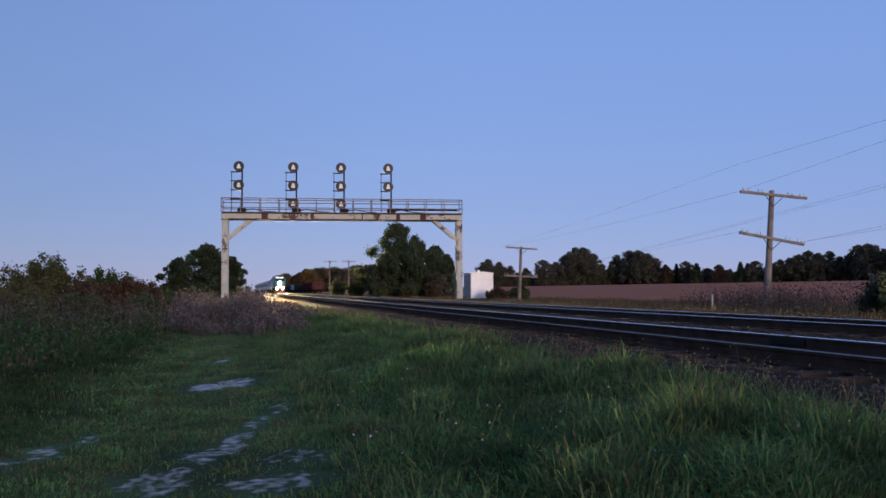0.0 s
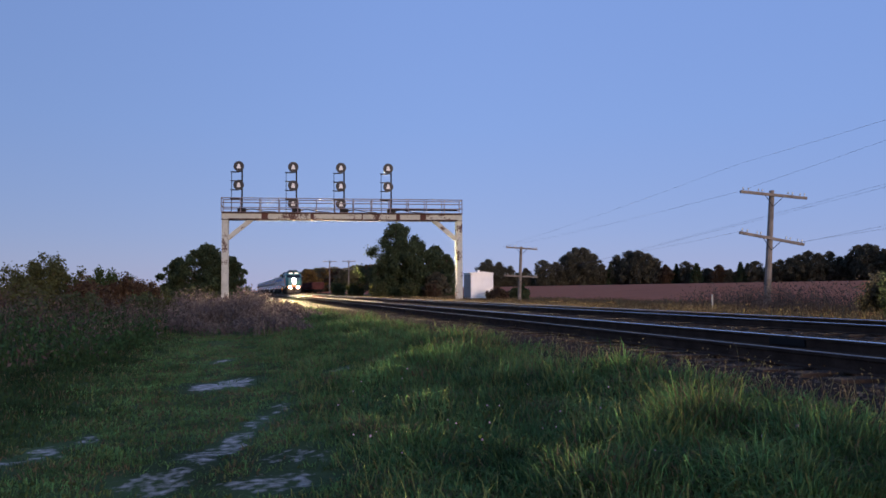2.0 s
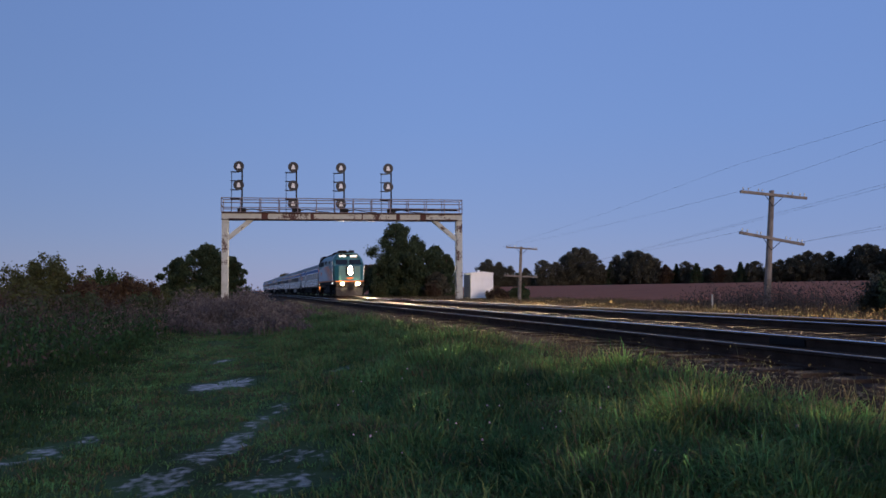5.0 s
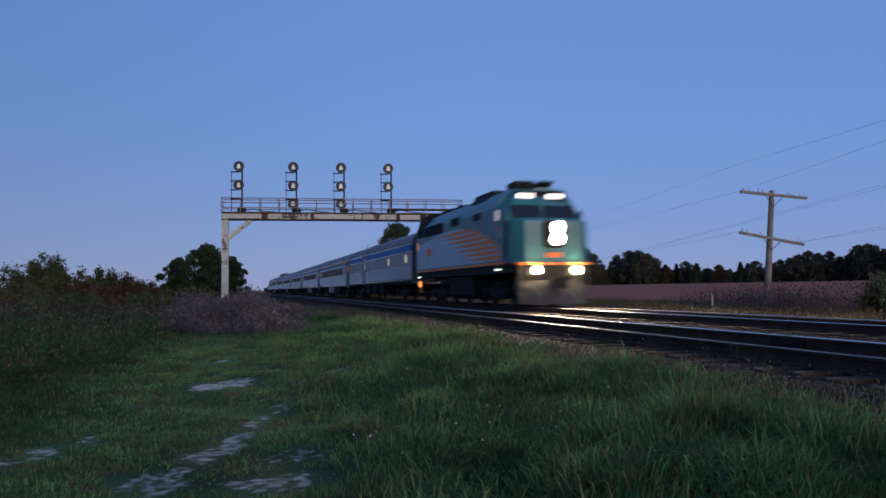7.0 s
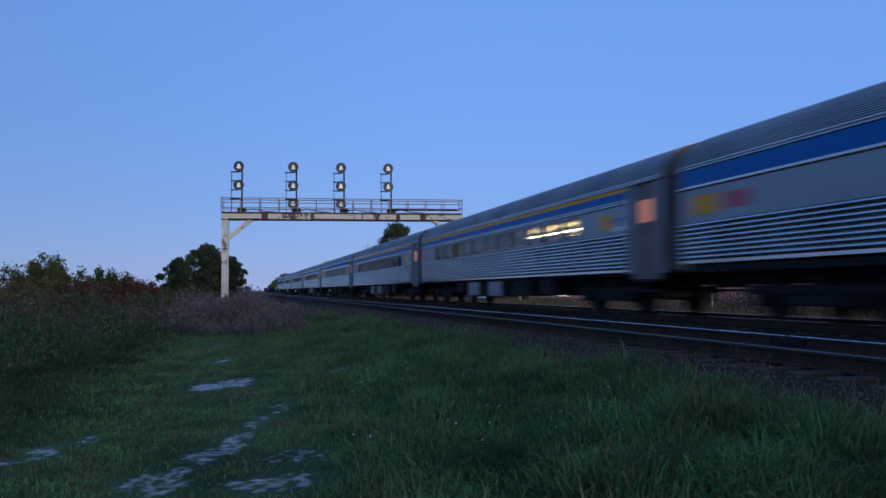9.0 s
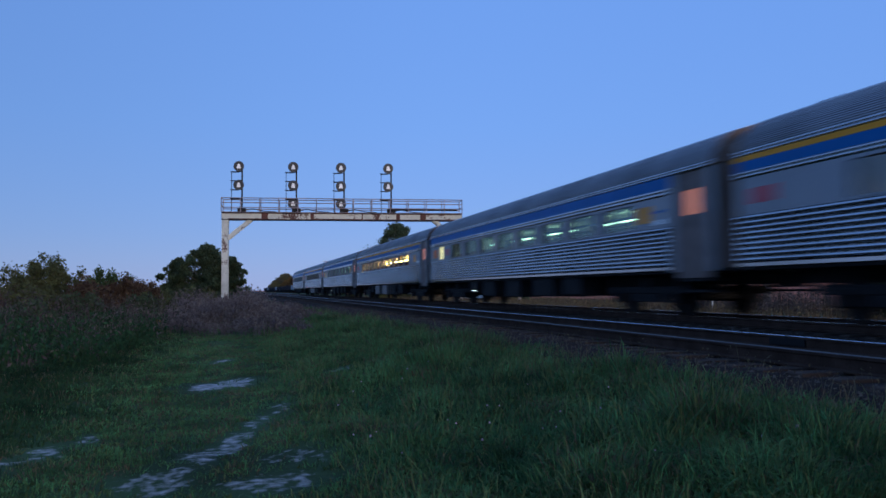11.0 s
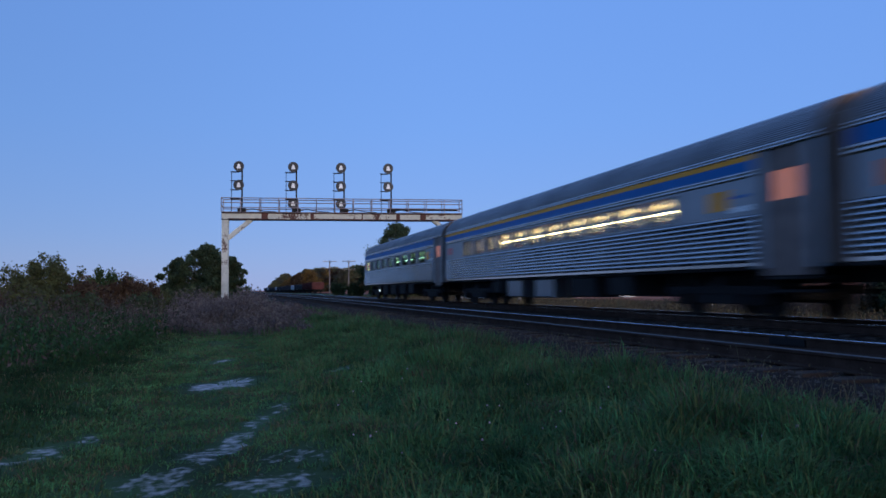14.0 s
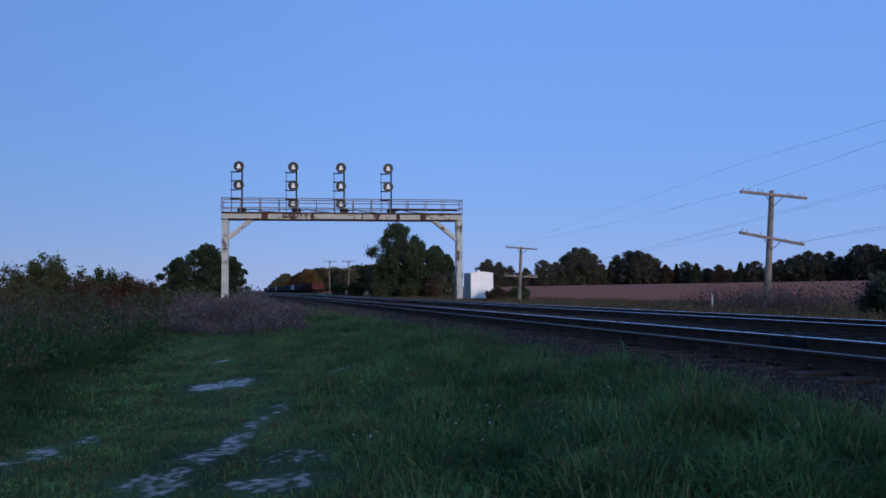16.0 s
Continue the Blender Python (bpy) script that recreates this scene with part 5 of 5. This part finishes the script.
def build_grass():
    rng = np.random.default_rng(8)
    n = 88000
    y = 3.6 + 46 * rng.random(n) ** 2.0
    x = rng.uniform(-0.42, 0.95, n) * (y + 3.0)
    x = np.where(x > 4.9, rng.uniform(-0.8, 1.0, n) * 4.9, x)
    edge = 4.45 - 0.045 * np.clip(y - 15, 0, 24) + 0.35 * noise2(x * 3, y * 2) + 0.25 * np.sin(y * 2.3 + np.sin(y * 0.7))
    keep = (x < edge) & (x > -16)
    keep &= (x < 3.9) | (rng.random(n) < 1.05 - 0.55 * (x - 3.9))
    bare = bareness(x, y)
    rut = np.exp(-((x + 0.1) / 1.2) ** 2)
    keep &= rng.random(n) > np.clip(bare * 2.1, 0, 0.99)
    patch = noise2(x * 2.6 + 1, y * 2.2)
    keep &= rng.random(n) < 0.55 + 0.6 * patch
    x, y, rut, patch = x[keep], y[keep], rut[keep], patch[keep]
    n = len(x)
    clump = noise2(x * 4.3 + 2, y * 3.7) * noise2(x * 1.1, y * 1.4 + 5)
    tall = 0.085 + (0.03 + 0.33 * clump ** 1.3) * step(0.3, 2.2, x) + 0.12 * step(-1.6, -4.0, x) + 0.25 * step(-3.0, -5.0, x) * step(14, 22, y)
    tall = tall * (1 - 0.25 * rut) * (1 - 0.3 * step(3.9, 4.8, x)) * rng.uniform(0.7, 1.3, n)
    u = rng.random(n)
    dry = u < 0.05 + 0.13 * step(2.8, 4.4, x) + 0.13 * rut + 0.12 * (patch > 0.72)
    # tufts mostly left of the lane take the darker copy of the colour
    darkened = ~dry & (rng.random(n) < step(-0.8, -2.8, x) + 0.18 * (patch < 0.35))
    pale = ~dry & ~darkened & (rng.random(n) < 0.1 + 0.22 * step(0.45, 0.8, clump))
    fine = ~dry & ~darkened & ~pale
    for pick, name, material, label in ((fine, "grass", GRASS, "dense matted green verge grass with bent blades"), (darkened, "darkened_grass", GRASS_DARK, "grass in a darker green, mostly left of the lane"),
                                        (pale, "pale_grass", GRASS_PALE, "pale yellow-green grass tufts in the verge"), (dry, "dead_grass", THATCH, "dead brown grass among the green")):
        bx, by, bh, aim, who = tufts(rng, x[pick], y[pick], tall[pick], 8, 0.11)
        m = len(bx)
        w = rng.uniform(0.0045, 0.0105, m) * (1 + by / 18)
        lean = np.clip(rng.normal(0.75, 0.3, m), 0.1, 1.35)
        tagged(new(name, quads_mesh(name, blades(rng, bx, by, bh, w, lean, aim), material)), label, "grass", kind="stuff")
    # single taller blades on the bank
    k = 5200
    y = 3.9 + 24 * rng.random(k) ** 1.6
    x = rng.uniform(0.8, 4.6, k)
    k1 = rng.random(k) < noise2(x * 1.5 + 3, y * 1.5)
    x, y = x[k1], y[k1]
    k = len(x)
    me = quads_mesh("tall_grass", blades(rng, x, y, rng.uniform(0.2, 0.4, k), rng.uniform(0.005, 0.009, k), rng.uniform(0.2, 1.2, k)), GRASS_PALE)
    tagged(new("tall_grass", me), "taller pale yellow-green grass blades in the verge", "grass", kind="stuff")
    k = 34000
    y = 3.8 + 30 * rng.random(k) ** 1.8
    x = rng.uniform(-0.42, 0.8, k) * (y + 3.0)
    k1 = (x < 4.2) & (bareness(x, y) < 0.3) & (rng.random(k) < 0.15 + noise2(x * 2.5, y * 2 + 1) * (1 - 0.6 * np.exp(-((x + 0.1) / 1.3) ** 2)))
    x, y = x[k1], y[k1]
    cen = np.stack([x, y, height(x, y) + rng.uniform(0.01, 0.13, len(x)) * step(0.3, 2.0, np.abs(x + 0.1))], 1)
    corners = leaf_cloud(rng, cen, np.full(len(x), 0.05), len(x) * 2, 0.019)
    tagged(new("broadleaf_weeds", quads_mesh("broadleaf_weeds", corners, LEAF_GREEN)), "low broad-leaved weeds among the grass", "weeds", kind="stuff")
    # verge beyond the tracks
    m = 60000
    y = rng.uniform(14, 120, m)
    x = rng.uniform(14.2, 33, m)
    h = rng.uniform(0.1, 0.5, m) * (0.35 + 1.1 * noise2(x * 0.7, y * 0.7))
    me = quads_mesh("verge_grass", blades(rng, x, y, h, rng.uniform(0.015, 0.035, m), rng.uniform(0.1, 0.9, m)), VERGE)
    tagged(new("verge_grass", me), "rough brownish verge between the tracks and the field", "grass", kind="stuff")


def plumes(rng, x, y, h, count, low, size):
    """Small seed tufts along the upper part of stalks at x, y."""
    n, out = len(x), []
    for k in range(count):
        f = rng.uniform(low, 1.02, n)
        c = np.stack([x + rng.normal(0, 0.07, n), y + rng.normal(0, 0.07, n), height(x, y) + h * f], 1)
        u = rng.normal(size=(n, 3)) * np.array([0.7, 0.7, 1.1])
        u /= np.linalg.norm(u, axis=1)[:, None]
        w = np.cross(u, rng.normal(size=(n, 3)))
        w /= np.linalg.norm(w, axis=1)[:, None]
        s = size * rng.uniform(0.5, 1.4, n)[:, None]
        out.append(np.stack([c - u * s, c + w * s * 0.4, c + u * s, c - w * s * 0.4], 1))
    return np.concatenate(out, 0)


def build_weeds():
    rng = np.random.default_rng(9)

    def bed(x0, x1, y0, y1, lo, hi, n):
        x, y = rng.uniform(x0, x1, n), rng.uniform(y0, y1, n)
        keep = rng.random(n) < noise2(x * 1.9, y * 1.3) * noise2(x * 0.8 + 4, y * 0.6) * 2.6
        keep &= (rng.random(n) > step(-0.6, 1.4, x - 1.1 - 0.1 * (y - 20))) | (y > 46)
        x, y = x[keep], y[keep]
        return x, y, rng.uniform(lo, hi, len(x)) * (0.55 + 0.65 * noise2(x * 1.4, y)) * (1 - 0.65 * step(0.9, 3.2, x))

    def join(*rows):
        return [np.concatenate(q) for q in zip(*(bed(*r) for r in rows))]

    # pale seeding grass at the bend of the lane
    x, y, h = join((-2.6, 3.2, 29, 44, 0.7, 1.5, 4200), (-2.2, 2.2, 24, 30, 0.4, 1.0, 900), (-6, 2.4, 46, 80, 0.4, 1.0, 1600))
    n = len(x)
    stalk = blades(rng, x, y, h, rng.uniform(0.008, 0.016, n), np.clip(rng.normal(0.28, 0.2, n), 0, 0.8))
    me = quads_mesh("seeding_grass", np.concatenate([stalk, plumes(rng, x, y, h * 0.92, 9, 0.45, 0.055)], 0), PLUME)
    tagged(new("seeding_grass", me), "tall mauve seeding grass with soft plumes", "weeds", kind="stuff")
    # dark dead stalks between the bushes and the lane
    x, y, h = join((-13, -2.4, 20, 38, 0.4, 1.4, 3200), (-10, -2.6, 14, 23, 0.25, 0.75, 700), (-20, -8, 30, 48, 0.6, 1.4, 1200))
    n = len(x)
    stalk = blades(rng, x, y, h, rng.uniform(0.008, 0.015, n), np.clip(rng.normal(0.25, 0.2, n), 0, 0.8))
    me = quads_mesh("dry_weeds", np.concatenate([stalk, plumes(rng, x, y, h, 7, 0.35, 0.045)], 0), DRY)
    tagged(new("dry_weeds", me), "tall dry brown weeds with seed heads", "weeds", kind="stuff")
    # green growth under them
    x, y, h = join((-14, -2.2, 15, 40, 0.3, 0.95, 24000))
    n = len(x)
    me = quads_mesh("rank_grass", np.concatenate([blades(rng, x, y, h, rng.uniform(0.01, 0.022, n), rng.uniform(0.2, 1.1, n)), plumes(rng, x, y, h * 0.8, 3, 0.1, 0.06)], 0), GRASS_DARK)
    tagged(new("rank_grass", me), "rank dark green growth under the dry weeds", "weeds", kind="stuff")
    # straggling stems on both ballast shoulders
    m = 3600
    y = 4.6 + 40 * rng.random(m) ** 1.3
    x = 4.2 - 0.035 * np.clip(y - 15, 0, 22) + 1.2 * rng.random(m) ** 1.6
    h = rng.uniform(0.06, 0.34, m) * (0.5 + 0.8 * noise2(x * 3, y * 2))
    me = quads_mesh("shoulder_weeds", np.concatenate([blades(rng, x, y, h, rng.uniform(0.004, 0.01, m), rng.uniform(0.1, 0.9, m)), plumes(rng, x[::4], y[::4], h[::4], 4, 0.5, 0.014)], 0), THATCH)
    tagged(new("shoulder_weeds", me), "sparse dry stems on the ballast shoulder", "weeds", kind="stuff")
    m = 2600
    y = 12 + 50 * rng.random(m) ** 1.4
    x = rng.uniform(13.0, 15.6, m)
    keep = rng.random(m) < noise2(x * 2, y * 1.1) * 1.2
    x, y = x[keep], y[keep]
    m = len(x)
    h = rng.uniform(0.15, 0.55, m)
    me = quads_mesh("trackside_weeds", np.concatenate([blades(rng, x, y, h, rng.uniform(0.008, 0.016, m), rng.uniform(0.05, 0.6, m)), plumes(rng, x, y, h, 4, 0.4, 0.03)], 0), VERGE)
    tagged(new("trackside_weeds", me), "yellowish weeds along the far track", "weeds", kind="stuff")
    # dead stalks round the foot of the telegraph pole
    m = 1500
    y = rng.uniform(28, 40, m)
    x = rng.normal(0, 2.2, m) + 25.5
    h = rng.uniform(0.5, 1.7, m) * np.exp(-((x - 26) / 3.5) ** 2)
    me = quads_mesh("field_edge_weeds", np.concatenate([blades(rng, x, y, h, rng.uniform(0.012, 0.022, m), rng.uniform(0.05, 0.4, m)), plumes(rng, x, y, h, 5, 0.4, 0.05)], 0), DRY)
    tagged(new("field_edge_weeds", me), "dead brown stalks round the telegraph pole", "weeds", kind="stuff")
    # clover heads
    s = Shape()
    r = random.Random(3)
    for i in range(60):
        yy = 4.5 + 10 * r.random() ** 1.3
        xx = r.uniform(0.1, 0.62) * (yy + 1.5)
        if xx > 4.2:
            continue
        z = float(height(xx, yy)) + r.uniform(0.08, 0.2)
        q = r.uniform(0.004, 0.009)
        s.tube((xx, yy, z - q), (xx, yy, z + q), q * 1.2, q * 0.7, k=6)
    tagged(part("clover_flowers", s, FLOWER), "small pale pink clover heads in the grass", "flowers", kind="stuff")


build_grass()
build_weeds()

# ---- sleepers ----
sleeper = Shape().box(-1.3, 1.3, -0.115, 0.115, -0.36, -0.172, 0.012).mesh("sleeper", TIMBER)
for tr in (track_near, track_far):
    for k in range(120):
        o = part("sleeper", sleeper, TIMBER, tr)
        o.location = (0.02 * math.sin(k * 2.1), -2 + k * 0.53, 0.012 * math.sin(k * 1.3))
        o.rotation_euler = (0, 0, 0.012 * math.sin(k * 5.3))
    rest = Shape()
    for k in range(120, 420):
        rest.box(-1.3, 1.3, -2 + k * 0.53 - 0.115, -2 + k * 0.53 + 0.115, -0.36, -0.172)
    tagged(part("far_sleepers", rest, TIMBER, tr), kind="stuff")


# ---- motion ----
def motions():
    """The train runs along the far track at an even speed."""
    def rows(k, ahead=0.0):
        lead = -103.28 + PITCH * k + SPEED * 12.5 - ahead
        return [(t, pose(TRACK_B, lead - SPEED * t, 0)) for t in (0.0, 4.0, 8.0, 12.0, 16.0)]

    walk(locomotive, rows(0, 0.9))
    for k, coach in enumerate(coaches):
        walk(coach, rows(k))


motions()
